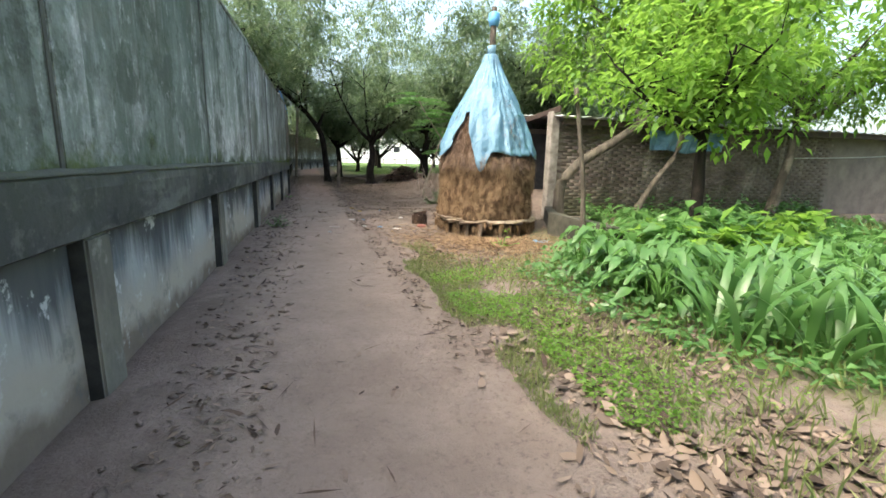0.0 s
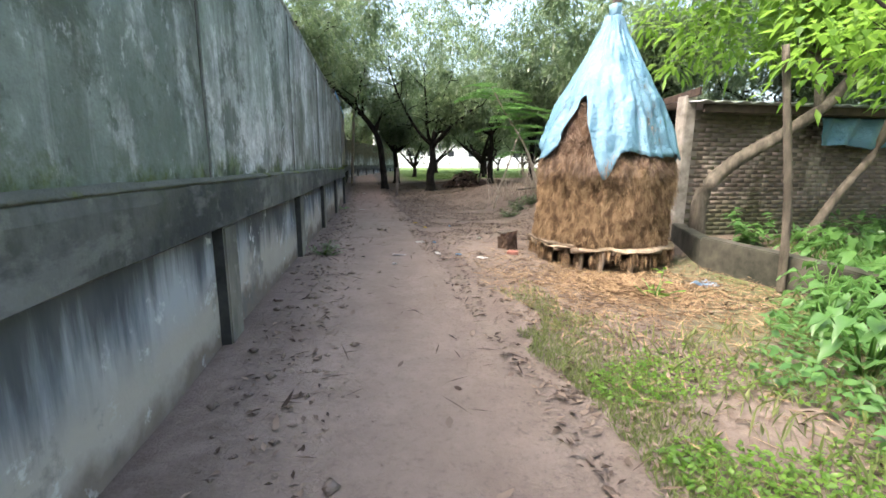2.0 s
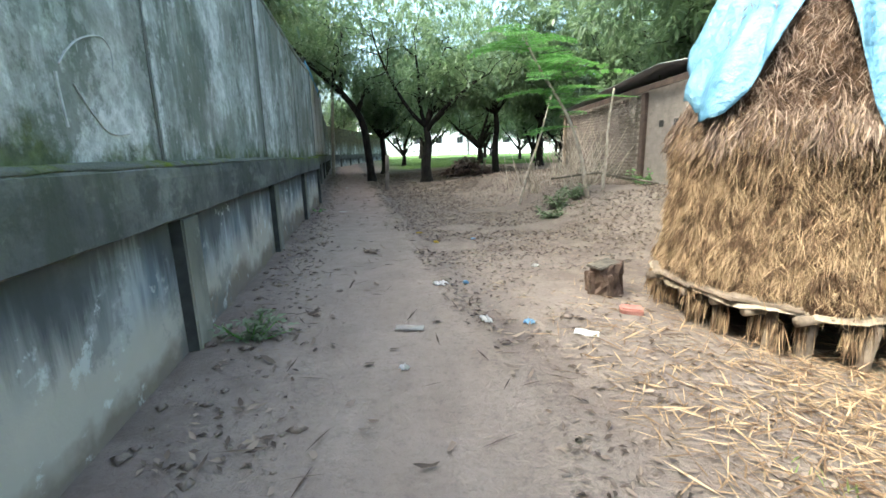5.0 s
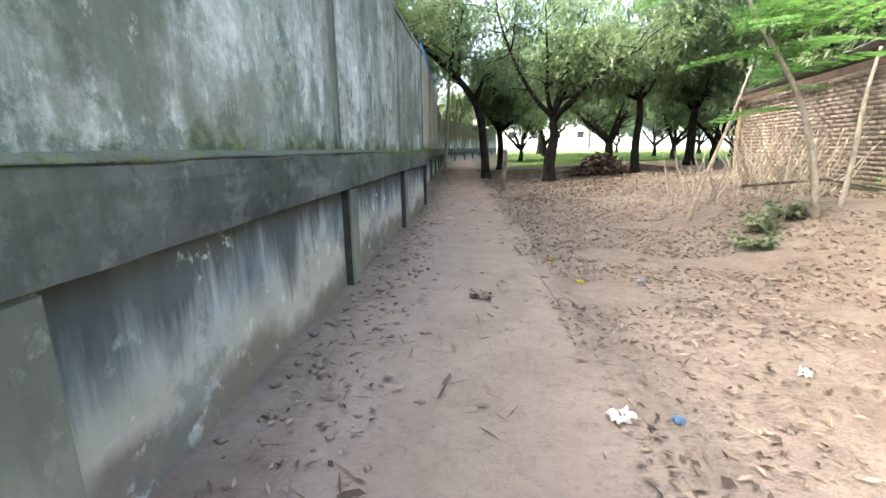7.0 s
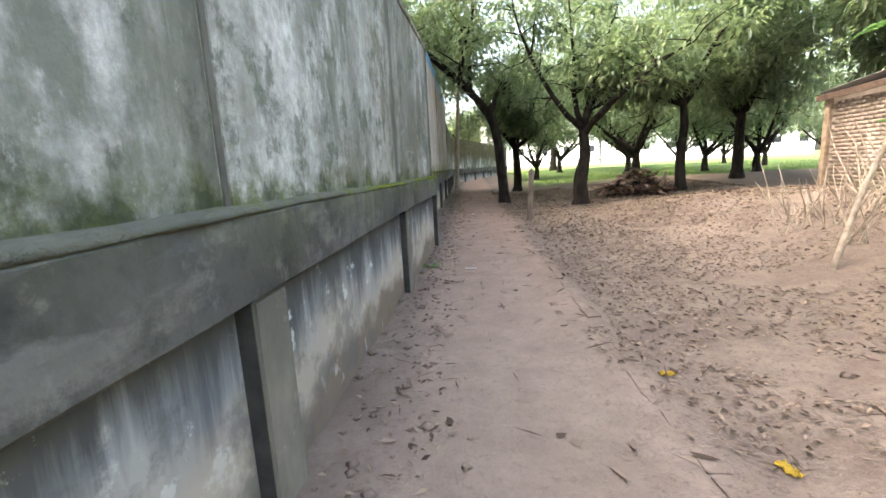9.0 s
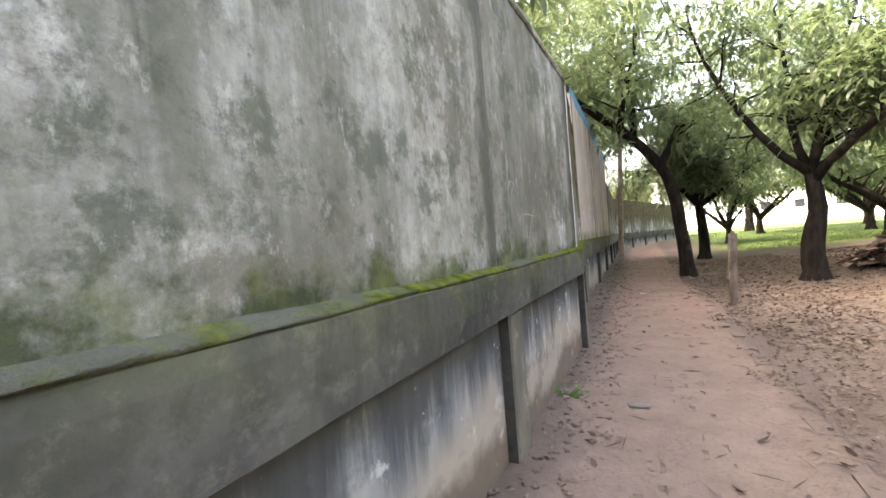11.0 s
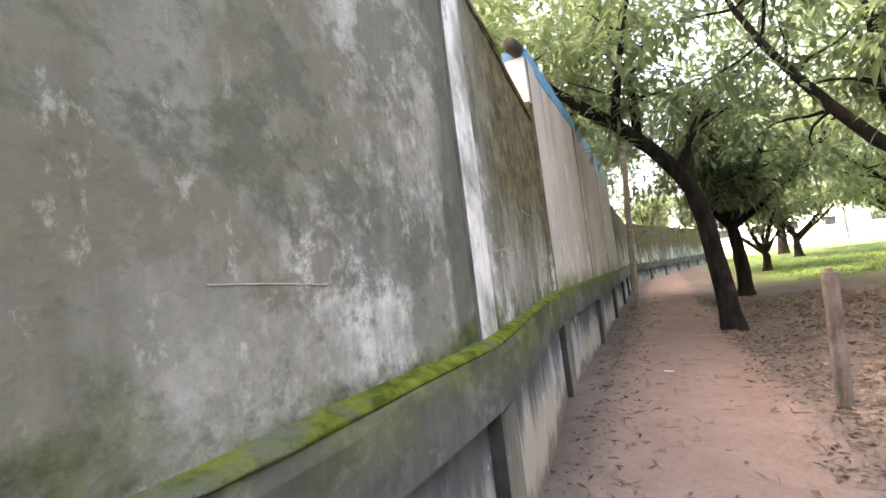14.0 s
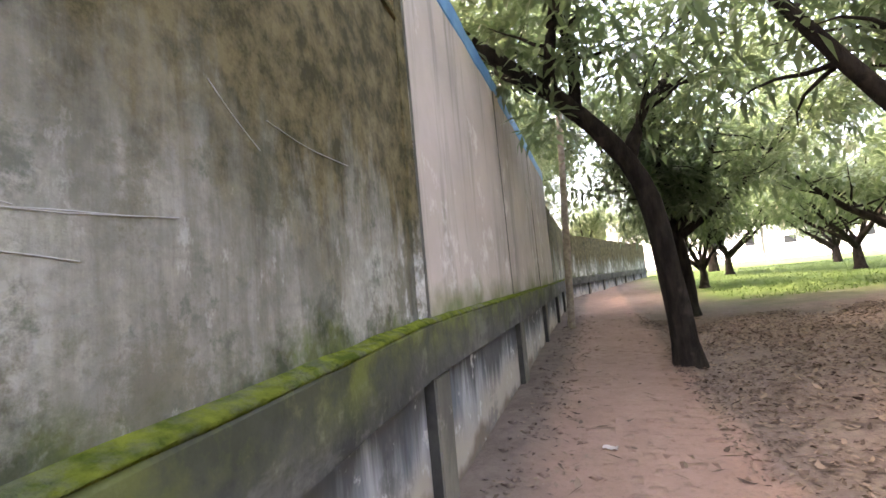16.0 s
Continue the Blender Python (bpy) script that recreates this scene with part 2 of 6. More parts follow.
def dirt_material():
    k = Mat("trodden earth", rough=0.97, spec=0.1)
    x, y = k.axis(0), k.axis(1)
    base = k.mix(k.noise(0.6, 6, lo=0.35, hi=0.65), (0.125, 0.098, 0.082), (0.195, 0.16, 0.138))
    base = k.mix(k.noise(7, 7, 0.75, lo=0.42, hi=0.7), base, (0.13, 0.10, 0.085))
    red = k.remap(y, 7.0, 15.0)
    wob = k.math("ADD", x, k.math("MULTIPLY", k.noise(1.5, 4), 0.5))
    on = k.math("MULTIPLY", k.remap(wob, 0.45, 0.75), k.remap(wob, 2.0, 2.25, 1.0, 0.0))
    track = k.mix(red, (0.205, 0.163, 0.134), (0.265, 0.178, 0.14))
    track = k.mix(k.noise(2.5, 6, 0.7, lo=0.4, hi=0.7), track, k.mix(red, (0.265, 0.215, 0.178), (0.335, 0.235, 0.188)))
    base = k.mix(k.math("MULTIPLY", on, 0.85), base, track)
    litter = k.math("MULTIPLY", k.remap(wob, 2.0, 2.6), k.noise(3.0, 8, 0.8, lo=0.45, hi=0.6))
    base = k.mix(k.math("MULTIPLY", litter, 0.7), base, (0.21, 0.168, 0.137))
    crumbs = k.math("MULTIPLY", k.noise(16, 8, 0.8, lo=0.5, hi=0.6), k.remap(wob, 1.7, 2.3, 0.25, 0.7))
    base = k.mix(crumbs, base, k.mix(k.noise(40, 3, lo=0.4, hi=0.6), (0.06, 0.045, 0.035), (0.21, 0.165, 0.132)))
    damp = k.math("MULTIPLY", k.noise(1.1, 7, 0.75, lo=0.52, hi=0.62), k.remap(wob, 2.1, 2.7))
    base = k.mix(k.math("MULTIPLY", damp, 0.65), base, (0.115, 0.088, 0.072))
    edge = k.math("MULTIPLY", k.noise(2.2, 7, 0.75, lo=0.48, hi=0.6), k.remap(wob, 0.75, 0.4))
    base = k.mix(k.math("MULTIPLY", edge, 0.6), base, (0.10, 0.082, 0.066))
    # grass further off
    gy = k.math("ADD", y, k.math("MULTIPLY", k.noise(0.35, 5), 6.0))
    gx = k.math("ADD", x, k.math("MULTIPLY", k.noise(0.5, 4), 3.0))
    lawn = k.math("MULTIPLY", k.remap(gy, 28.0, 31.0), k.remap(gx, 4.2, 6.5))
    bed = k.math("MULTIPLY", k.remap(gx, 5.0, 6.2), k.remap(gy, 5.4, 3.6))
    grass = k.mix(k.noise(0.8, 6, lo=0.35, hi=0.65), (0.06, 0.105, 0.03), (0.11, 0.165, 0.05))
    base = k.mix(k.math("MAXIMUM", lawn, bed), base, grass)
    return k.out(base, k.math("ADD", k.noise(12, 8, 0.7), k.math("MULTIPLY", k.noise(60, 4), 0.3)), 0.9, 0.03)


def bark_material(name, dark, light):
    k = Mat(name, rough=0.95, spec=0.15)
    base = k.mix(k.noise(3.0, 7, 0.7, stretch=(3, 3, 0.7), lo=0.4, hi=0.65), dark, light)
    base = k.mix(k.noise(2.0, 5, lo=0.58, hi=0.7), base, tuple(c * 1.7 for c in light))
    return k.out(base, k.noise(5, 7, 0.75, stretch=(4, 4, 0.9)), 0.9, 0.03)


def plain(name, a, b, rough=0.9, scale=6, metal=0.0, spec=0.3, bump=0.3, dist=0.01, stretch=None):
    k = Mat(name, rough, metal, spec)
    return k.out(k.mix(k.noise(scale, 6, 0.65, stretch, lo=0.35, hi=0.65), a, b), k.noise(scale * 5, 5), bump, dist)


def piece_material(name, a, b, c, rough=0.95):
    """For bricks and other single pieces: the tone changes from piece to piece."""
    k = Mat(name, rough, spec=0.15)
    base = k.mix(k.rand(), a, b)
    base = k.mix(k.noise(4, 6, 0.7, lo=0.42, hi=0.66), base, c)
    return k.out(base, k.noise(40, 5), 0.5, 0.006)


def island_material(name, a, b, rough=0.9, dirt=None):
    k = Mat(name, rough, spec=0.2)
    col = k.mix(k.island(), a, b)
    if dirt:
        col = k.mix(k.noise(5, 6, lo=0.4, hi=0.65), col, dirt)
    return k.out(col, k.noise(50, 4), 0.3, 0.004)


COLUMN = plaster_material("limewashed column", 0.085)
PLASTER, PINK, BEAM, LOWER, DIRT = plaster_material(), painted_plaster_material(), beam_material(), lower_panel_material(), dirt_material()


def moss_material():
    k = Mat("moss", rough=1.0, spec=0.05)
    moss = k.mix(k.noise(14, 6, lo=0.35, hi=0.65), (0.05, 0.075, 0.012), (0.155, 0.18, 0.028))
    bare = k.mix(k.noise(5, 6), (0.07, 0.077, 0.06), (0.16, 0.165, 0.135))
    patch = k.noise(1.1, 6, 0.7)
    cover = k.math("ADD", k.remap(k.axis(1), 4.0, 12.0, -0.04, 0.11), k.math("ADD", k.math("MULTIPLY", patch, 0.6), k.math("MULTIPLY", k.noise(6, 7, 0.7), 0.4)))
    return k.out(k.mix(k.remap(cover, 0.5, 0.6), bare, moss), k.noise(60, 5), 1.0, 0.02)


MOSS = moss_material()
DRY_STEM = plain("bleached dry stem", (0.20, 0.165, 0.13), (0.36, 0.31, 0.255), scale=10)
BARK = bark_material("dark mango bark", (0.010, 0.008, 0.007), (0.03, 0.025, 0.021))
PALE_BARK = bark_material("pale bark", (0.06, 0.052, 0.042), (0.15, 0.13, 0.105))
MANGO = leaf_material("mango leaf", (0.045, 0.083, 0.038), (0.13, 0.18, 0.085), 0.34, 0.45, 0.8)
FRESH = leaf_material("fresh leaf", (0.055, 0.13, 0.02), (0.17, 0.29, 0.045), 0.45, 0.5, 0.4)
FERNY = leaf_material("feathery leaf", (0.06, 0.15, 0.03), (0.12, 0.24, 0.06), 0.5, 0.4, 0.3)
DUSTY = leaf_material("dusty leaf", (0.085, 0.11, 0.065), (0.18, 0.21, 0.13), 0.6, 0.3, 0.2)
BROAD = leaf_material("broad leaf", (0.05, 0.13, 0.035), (0.11, 0.22, 0.06), 0.38, 0.35, 0.5)
GRASS = leaf_material("grass blade", (0.08, 0.12, 0.035), (0.20, 0.225, 0.085), 0.5, 0.4, 0.3)
LAWN = leaf_material("lawn blade", (0.06, 0.11, 0.03), (0.125, 0.185, 0.055), 0.6, 0.3, 0.2)
def limewash_material():
    """Lime wash worn off in patches, with mould running down from the edges."""
    k = Mat("patchy limewash", rough=0.95, spec=0.15)
    base = k.mix(k.noise(1.6, 7, 0.6, lo=0.42, hi=0.58), (0.25, 0.25, 0.225), (0.70, 0.69, 0.67))
    base = k.mix(k.math("MULTIPLY", k.noise(1.0, 7, 0.68, stretch=(6, 6, 0.5), lo=0.5, hi=0.62), 0.6), base, (0.20, 0.19, 0.155))
    base = k.mix(k.math("MULTIPLY", k.noise(6, 8, 0.75, lo=0.55, hi=0.66), 0.6), base, (0.13, 0.13, 0.10))
    return k.out(base, k.noise(24, 6), 0.4, 0.01)


LIMEWASH = limewash_material()
HAZE_LEAF = leaf_material("distant leaf", (0.06, 0.10, 0.04), (0.13, 0.19, 0.07), 0.6, 0.35, 0.3)
DRY_LEAF = island_material("dry leaf", (0.035, 0.024, 0.018), (0.235, 0.18, 0.138))
FROND = island_material("dry broken frond", (0.06, 0.04, 0.032), (0.34, 0.235, 0.19))
TWIG = island_material("twig", (0.05, 0.035, 0.025), (0.13, 0.095, 0.07))


def straw_material(name, dark, light, soaked):
    """Straw, each stalk of its own tone, in weathered tufts."""
    k = Mat(name, rough=0.9, spec=0.2)
    col = k.mix(k.island(), dark, light)
    col = k.mix(k.math("MULTIPLY", k.noise(11, 5, 0.65, stretch=(1, 1, 0.6), lo=0.48, hi=0.6), 0.85), col, soaked)
    return k.out(col, k.noise(50, 4), 0.3, 0.004)


STRAW = straw_material("straw", (0.12, 0.072, 0.04), (0.40, 0.285, 0.17), (0.075, 0.043, 0.024))
STRAW_OLD = straw_material("weathered straw", (0.10, 0.066, 0.048), (0.32, 0.235, 0.175), (0.085, 0.054, 0.038))
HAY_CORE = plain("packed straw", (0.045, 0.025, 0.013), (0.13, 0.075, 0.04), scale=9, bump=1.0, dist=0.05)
WOOD = plain("grey wood", (0.10, 0.075, 0.055), (0.22, 0.17, 0.125), scale=8)
TARP = plain("blue plastic sheet", (0.07, 0.17, 0.25), (0.125, 0.24, 0.32), rough=0.42, scale=2.2, spec=0.5, bump=0.9, dist=0.05)
TIN = plain("corrugated tin", (0.42, 0.43, 0.44), (0.58, 0.58, 0.58), rough=0.5, metal=0.6, scale=2)
RUST = plain("rusty tin edge", (0.03, 0.02, 0.016), (0.075, 0.05, 0.038), scale=6)
CONC = plain("mossy concrete", (0.02, 0.022, 0.016), (0.075, 0.07, 0.055), scale=3)


def pilaster_material():
    """Render stained dark by the run-off from the beam, paler towards the foot."""
    k = Mat("weathered pilaster render", rough=0.95, spec=0.15)
    base = k.mix(k.noise(3.2, 6, 0.65, (1, 1, 0.5), lo=0.35, hi=0.65), (0.125, 0.12, 0.10), (0.235, 0.218, 0.18))
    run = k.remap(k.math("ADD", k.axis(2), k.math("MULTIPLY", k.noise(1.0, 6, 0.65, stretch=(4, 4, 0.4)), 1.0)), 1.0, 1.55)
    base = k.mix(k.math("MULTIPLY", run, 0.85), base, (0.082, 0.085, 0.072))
    base = k.mix(k.math("MULTIPLY", k.noise(6, 7, 0.7, lo=0.57, hi=0.68), 0.4), base, (0.38, 0.37, 0.33))
    return k.out(base, k.noise(24, 6), 0.35, 0.01)


PILASTER = pilaster_material()
# near-black: damp render plus the shade of the recess, put into the colour
DAMP_SHADE = plain("damp render with painted shade", (0.018, 0.019, 0.018), (0.055, 0.055, 0.05), scale=4)
MOULD = plain("black mould", (0.05, 0.052, 0.042), (0.13, 0.13, 0.11), scale=4)
CHALK = plain("pale scratch", (0.30, 0.305, 0.285), (0.44, 0.44, 0.42), scale=20)
POST_CONC = plain("grey concrete post", (0.15, 0.13, 0.11), (0.32, 0.29, 0.26), scale=5)
WHITE_WALL = plain("white painted wall", (0.74, 0.73, 0.70), (0.82, 0.81, 0.79), scale=1)
WINDOW_DARK = plain("window shade", (0.025, 0.026, 0.03), (0.05, 0.05, 0.055), rough=0.4, scale=1)
BLUE = plain("blue painted sheet", (0.08, 0.26, 0.50), (0.14, 0.36, 0.60), rough=0.5, scale=4)
BLACK = plain("black pipe", (0.015, 0.014, 0.013), (0.04, 0.037, 0.033), rough=0.6, scale=5)
PAPER = plain("white scrap", (0.50, 0.48, 0.45), (0.68, 0.66, 0.63), scale=8)
SLAB = plain("pale stone", (0.27, 0.245, 0.215), (0.40, 0.37, 0.335), scale=9)
WALL_BRICK = piece_material("weathered wall brick", (0.175, 0.15, 0.134), (0.21, 0.178, 0.158), (0.14, 0.12, 0.102))


def stained_brick_material():
    """Dusty brown brickwork with dark damp, pale lime runs and a green foot."""
    k = Mat("stained brick courses", rough=0.95, spec=0.15)
    base = k.mix(k.island(), (0.145, 0.115, 0.098), (0.175, 0.142, 0.122))
    base = k.mix(k.noise(0.8, 6, 0.65, lo=0.46, hi=0.62), base, (0.085, 0.072, 0.056))
    base = k.mix(k.math("MULTIPLY", k.noise(1.0, 6, 0.65, stretch=(1.6, 1.6, 0.5), lo=0.55, hi=0.66), 0.8), base, (0.33, 0.28, 0.24))
    low = k.remap(k.math("ADD", k.axis(2), k.math("MULTIPLY", k.noise(1.2, 5), -0.8)), 0.1, 0.6, 0.8, 0.0)
    base = k.mix(low, base, (0.07, 0.075, 0.042))
    return k.out(base, k.noise(35, 5), 0.5, 0.008)


WALL_BRICK_JOINED = stained_brick_material()
MORTAR = plain("mortar", (0.13, 0.11, 0.092), (0.19, 0.162, 0.138), scale=3)


# ---- mesh helpers ----
def mesh_object(name, verts, faces, mat, parent=None, label="", smooth=False):
    me = bpy.data.meshes.new(name)
    me.from_pydata([tuple(v) for v in verts], [], [tuple(f) for f in faces])
    me.materials.append(mat)
    if smooth:
        me.polygons.foreach_set("use_smooth", [True] * len(me.polygons))
    me.update()
    ob = new(name, me)
    if parent is not None:
        ob.parent = parent
    if label:
        ob["label"] = label
    return ob


def part(name, bm, mat, parent, label="", smooth=False):
    me = bpy.data.meshes.new(name)
    bm.to_mesh(me)
    bm.free()
    me.materials.append(mat)
    if smooth:
        me.polygons.foreach_set("use_smooth", [True] * len(me.polygons))
    ob = new(name, me)
    if parent is not None:
        ob.parent = parent
    if label:
        ob["label"] = label
    return ob


def thing(name, at, label, category, group="", kind=""):
    ob = new(name)
    ob.empty_display_size = 0.1
    ob.location = at
    return tagged(ob, label, category, group, kind)


def box(bm, lo, hi, bevel=0.0, m=None):
    """A box between two corners, its edges bevelled."""
    r = bmesh.ops.create_cube(bm, size=1.0)
    c, d = (Vector(lo) + Vector(hi)) / 2, Vector(hi) - Vector(lo)
    for v in r["verts"]:
        v.co = Vector((v.co.x * d.x, v.co.y * d.y, v.co.z * d.z)) + c
    verts = list(r["verts"])
    if bevel:
        edges = list({e for v in verts for e in v.link_edges})
        made = bmesh.ops.bevel(bm, geom=edges, offset=bevel, segments=2, affect="EDGES", clamp_overlap=True)
        verts = list({v for f in made["faces"] for v in f.verts} | {v for v in verts if v.is_valid})
    if m is not None:
        bmesh.ops.transform(bm, matrix=m, verts=verts)
    return bm


def prism(bm, ring, z0, z1):
    """An upright prism over a ring of (x, y), with z0 and z1 for its foot and top, or lists of one z a corner."""
    n = len(ring)
    za = z0 if isinstance(z0, (list, tuple)) else [z0] * n
    zb = z1 if isinstance(z1, (list, tuple)) else [z1] * n
    lo = [bm.verts.new((x, y, z)) for (x, y), z in zip(ring, za)]
    hi = [bm.verts.new((x, y, z)) for (x, y), z in zip(ring, zb)]
    bm.faces.new(lo[::-1])
    bm.faces.new(hi)
    for i in range(n):
        j = (i + 1) % n
        bm.faces.new((lo[i], lo[j], hi[j], hi[i]))
    bmesh.ops.recalc_face_normals(bm, faces=bm.faces)
    return bm


def tube(points, radii, sides=8, rough=0.0, rng=None):
    """A tapered tube along a line of points: verts and faces."""
    pts = [Vector(p) for p in points]
    verts, faces, up = [], [], Vector((0.31, 0.17, 0.93))
    for i, p in enumerate(pts):
        d = (pts[min(i + 1, len(pts) - 1)] - pts[max(i - 1, 0)]).normalized()
        a = d.cross(up if abs(d.dot(up)) < 0.95 else Vector((1, 0, 0))).normalized()
        b = d.cross(a)
        for s in range(sides):
            w = 2 * math.pi * s / sides
            r = radii[i] * (1 + (rng.uniform(-rough, rough) if rng else 0))
            verts.append(p + (a * math.cos(w) + b * math.sin(w)) * r)
    for i in range(len(pts) - 1):
        for s in range(sides):
            t = (s + 1) % sides
            faces.append((i * sides + s, i * sides + t, (i + 1) * sides + t, (i + 1) * sides + s))
    faces.append(tuple(range(sides))[::-1])
    faces.append(tuple(range((len(pts) - 1) * sides, len(pts) * sides)))
    return verts, faces


def smooth_line(points, n=5):
    """Catmull-Rom through the points."""
    p = [Vector(q) for q in points]
    p = [p[0] * 2 - p[1]] + p + [p[-1] * 2 - p[-2]]
    out = []
    for i in range(1, len(p) - 2):
        for k in range(n):
            t = k / n
            out.append(0.5 * (2 * p[i] + (p[i + 1] - p[i - 1]) * t + (2 * p[i - 1] - 5 * p[i] + 4 * p[i + 1] - p[i + 2]) * t * t
                              + (3 * p[i] - p[i - 1] - 3 * p[i + 1] + p[i + 2]) * t ** 3))
    return out + [p[-2]]


def joined(pieces):
    verts, faces = [], []
    for v, f in pieces:
        n = len(verts)
        verts += list(v)
        faces += [tuple(i + n for i in q) for q in f]
    return verts, faces


def leaves_mesh(name, centres, ways, length, width, mat, parent=None, droop=0.3, seed=1, fold=0.25, label=""):
    """Many folded leaves: each starts at its centre and points along its way. Arrays of n x 3."""
    r = np.random.default_rng(seed)
    n = len(centres)
    d = ways / (np.linalg.norm(ways, axis=1, keepdims=True) + 1e-9)
    side = np.cross(d, r.normal(0, 0.35, (n, 3)) + (0, 0, 1))
    side /= np.linalg.norm(side, axis=1, keepdims=True) + 1e-9
    up = np.cross(side, d)
    ln = length * r.uniform(0.65, 1.25, (n, 1))
    wd = width * r.uniform(0.7, 1.25, (n, 1))
    sag = np.array([[0, 0, -1.0]]) * ln * droop * r.uniform(0.3, 1.2, (n, 1))
    a = centres
    l = centres + d * ln * 0.45 + side * wd * 0.5 + up * wd * fold + sag * 0.3
    q = centres + d * ln * 0.45 - side * wd * 0.5 + up * wd * fold + sag * 0.3
    m = centres + d * ln * 0.5 + sag * 0.3
    t = centres + d * ln + sag
    v = np.stack([a, l, m, q, t], 1).reshape(-1, 3)
    base = np.arange(n)[:, None] * 5
    f = np.concatenate([base + k for k in ([0, 2, 1], [0, 3, 2], [1, 2, 4], [2, 3, 4])], 0)
    return tri_mesh(name, v, f, mat, parent, label)


def fallen_mesh(name, centres, ways, length, width, mat, seed=1):
    """Many fallen leaves: oval, cupped and curled at the tip."""
    r = np.random.default_rng(seed)
    n = len(centres)
    d = ways / (np.linalg.norm(ways, axis=1, keepdims=True) + 1e-9)
    side = np.cross(d, r.normal(0, 0.25, (n, 3)) + (0, 0, 1))
    side /= np.linalg.norm(side, axis=1, keepdims=True) + 1e-9
    up = np.array([[0, 0, 1.0]])
    ln = length * r.uniform(0.5, 1.3, (n, 1))
    wd = width * r.uniform(0.55, 1.3, (n, 1))
    curl = ln * r.uniform(-0.02, 0.22, (n, 1))
    skew = side * wd * r.uniform(-0.4, 0.4, (n, 1))
    a = centres + up * curl * 0.4
    l1, q1 = centres + d * ln * 0.26 + side * wd * 0.42, centres + d * ln * 0.22 - side * wd * 0.42
    l2, q2 = centres + d * ln * 0.66 + side * wd * 0.46 + skew + up * curl * 0.5, centres + d * ln * 0.7 - side * wd * 0.40 + skew
    t = centres + d * ln + skew + up * curl
    v = np.stack([a, l1, q1, l2, q2, t], 1).reshape(-1, 3)
    base = np.arange(n)[:, None] * 6
    f = np.concatenate([base + k for k in ([0, 2, 1], [1, 2, 4], [1, 4, 3], [3, 4, 5])], 0)
    return tri_mesh(name, v, f, mat)


def tri_mesh(name, v, f, mat, parent=None, label=""):
    me = bpy.data.meshes.new(name)
    me.vertices.add(len(v))
    me.vertices.foreach_set("co", np.ascontiguousarray(v, dtype=np.float32).ravel())
    me.loops.add(f.size)
    me.loops.foreach_set("vertex_index", np.ascontiguousarray(f, dtype=np.int32).ravel())
    me.polygons.add(len(f))
    me.polygons.foreach_set("loop_start", np.arange(0, f.size, f.shape[1], dtype=np.int32))
    me.update(calc_edges=True)
    me.materials.append(mat)
    ob = new(name, me)
    if parent is not None:
        ob.parent = parent
    if label:
        ob["label"] = label
    return ob


# ---- ground ----
G_Y = [-60, -6, 0, 3, 6, 9.4, 12, 15, 18, 21, 25, 33, 42, 52, 60, 900]
G_Z = [0.16, 0.15, 0.14, 0.14, 0.09, 0.03, 0.06, 0.15, 0.20, 0.27, 0.30, 0.36, 0.50, 0.62, 0.60, 0.60]


def ground_z(x, y):
    t = min(max((x - 4.05) / 2.1, 0.0), 1.0)
    near = min(max((y - 3.6) / 2.6, 0.0), 1.0) * min(max((17.5 - y) / 3.0, 0.0), 1.0)
    late = min(max((y - 15.0) / 3.0, 0.0), 1.0) * min(max((40.0 - y) / 15.0, 0.0), 1.0)
    rise = 0.50 * near * t * t * (3 - 2 * t) + (0.01 + 0.045 * late) * min(max(x - 3.5, 0.0), 5.0)
    z = sum(float(np.interp(y + d, G_Y, G_Z)) for d in (-1.2, -0.4, 0.4, 1.2)) / 4 + rise
    far = min(1.0, 60.0 / (abs(x) + abs(y) + 1))
    z += far * 0.025 * noise.noise((x * 0.7, y * 0.7, 3.0)) + far * 0.012 * noise.noise((x * 2.3, y * 2.3, 7.0))
    on_track = max(0.0, 1 - abs(x - 1.25) / 1.0)
    z -= 0.18 * math.exp(-((x - 4.2) / 0.9) ** 2 - ((y - 2.5) / 1.1) ** 2)
    side = min(max((x - 1.93) / 0.07, 0.0), 1.0) * min(max((3.6 - x) / 1.4, 0.0), 1.0) * min(max((y - 3.0) / 2.0, 0.0), 1.0) * min(max((27.0 - y) / 4.0, 0.0), 1.0)
    z -= side * (0.032 + 0.02 * noise.noise((x * 2.0, y * 0.9, 15.0)))
    return z - 0.02 * on_track + 0.05 * max(0.0, 1 - abs(x - 0.05) / 0.45) * (1 + 0.6 * noise.noise((x, y * 1.4, 1.0)))


def axis_steps(bands):
    out = []
    for a, b, step in bands:
        out += list(np.arange(a, b, step))
    return out + [bands[-1][1]]


def build_ground():
    xs = axis_steps([(-900, -100, 200), (-100, -10, 15), (-10, -2, 1.0), (-2, 1.88, 0.14), (1.88, 2.06, 0.03), (2.06, 7.6, 0.14), (7.6, 20, 0.6), (20, 80, 6), (80, 900, 150)])
    ys = axis_steps([(-900, -100, 200), (-100, -12, 12), (-12, 26, 0.16), (26, 60, 1.0), (60, 120, 10), (120, 1500, 150)])
    v = [(x, y, ground_z(x, y)) for y in ys for x in xs]
    w = len(xs)
    f = [(j * w + i, j * w + i + 1, (j + 1) * w + i + 1, (j + 1) * w + i) for j in range(len(ys) - 1) for i in range(w - 1)]
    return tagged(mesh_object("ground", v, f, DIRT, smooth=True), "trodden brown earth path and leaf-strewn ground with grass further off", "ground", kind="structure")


build_ground()


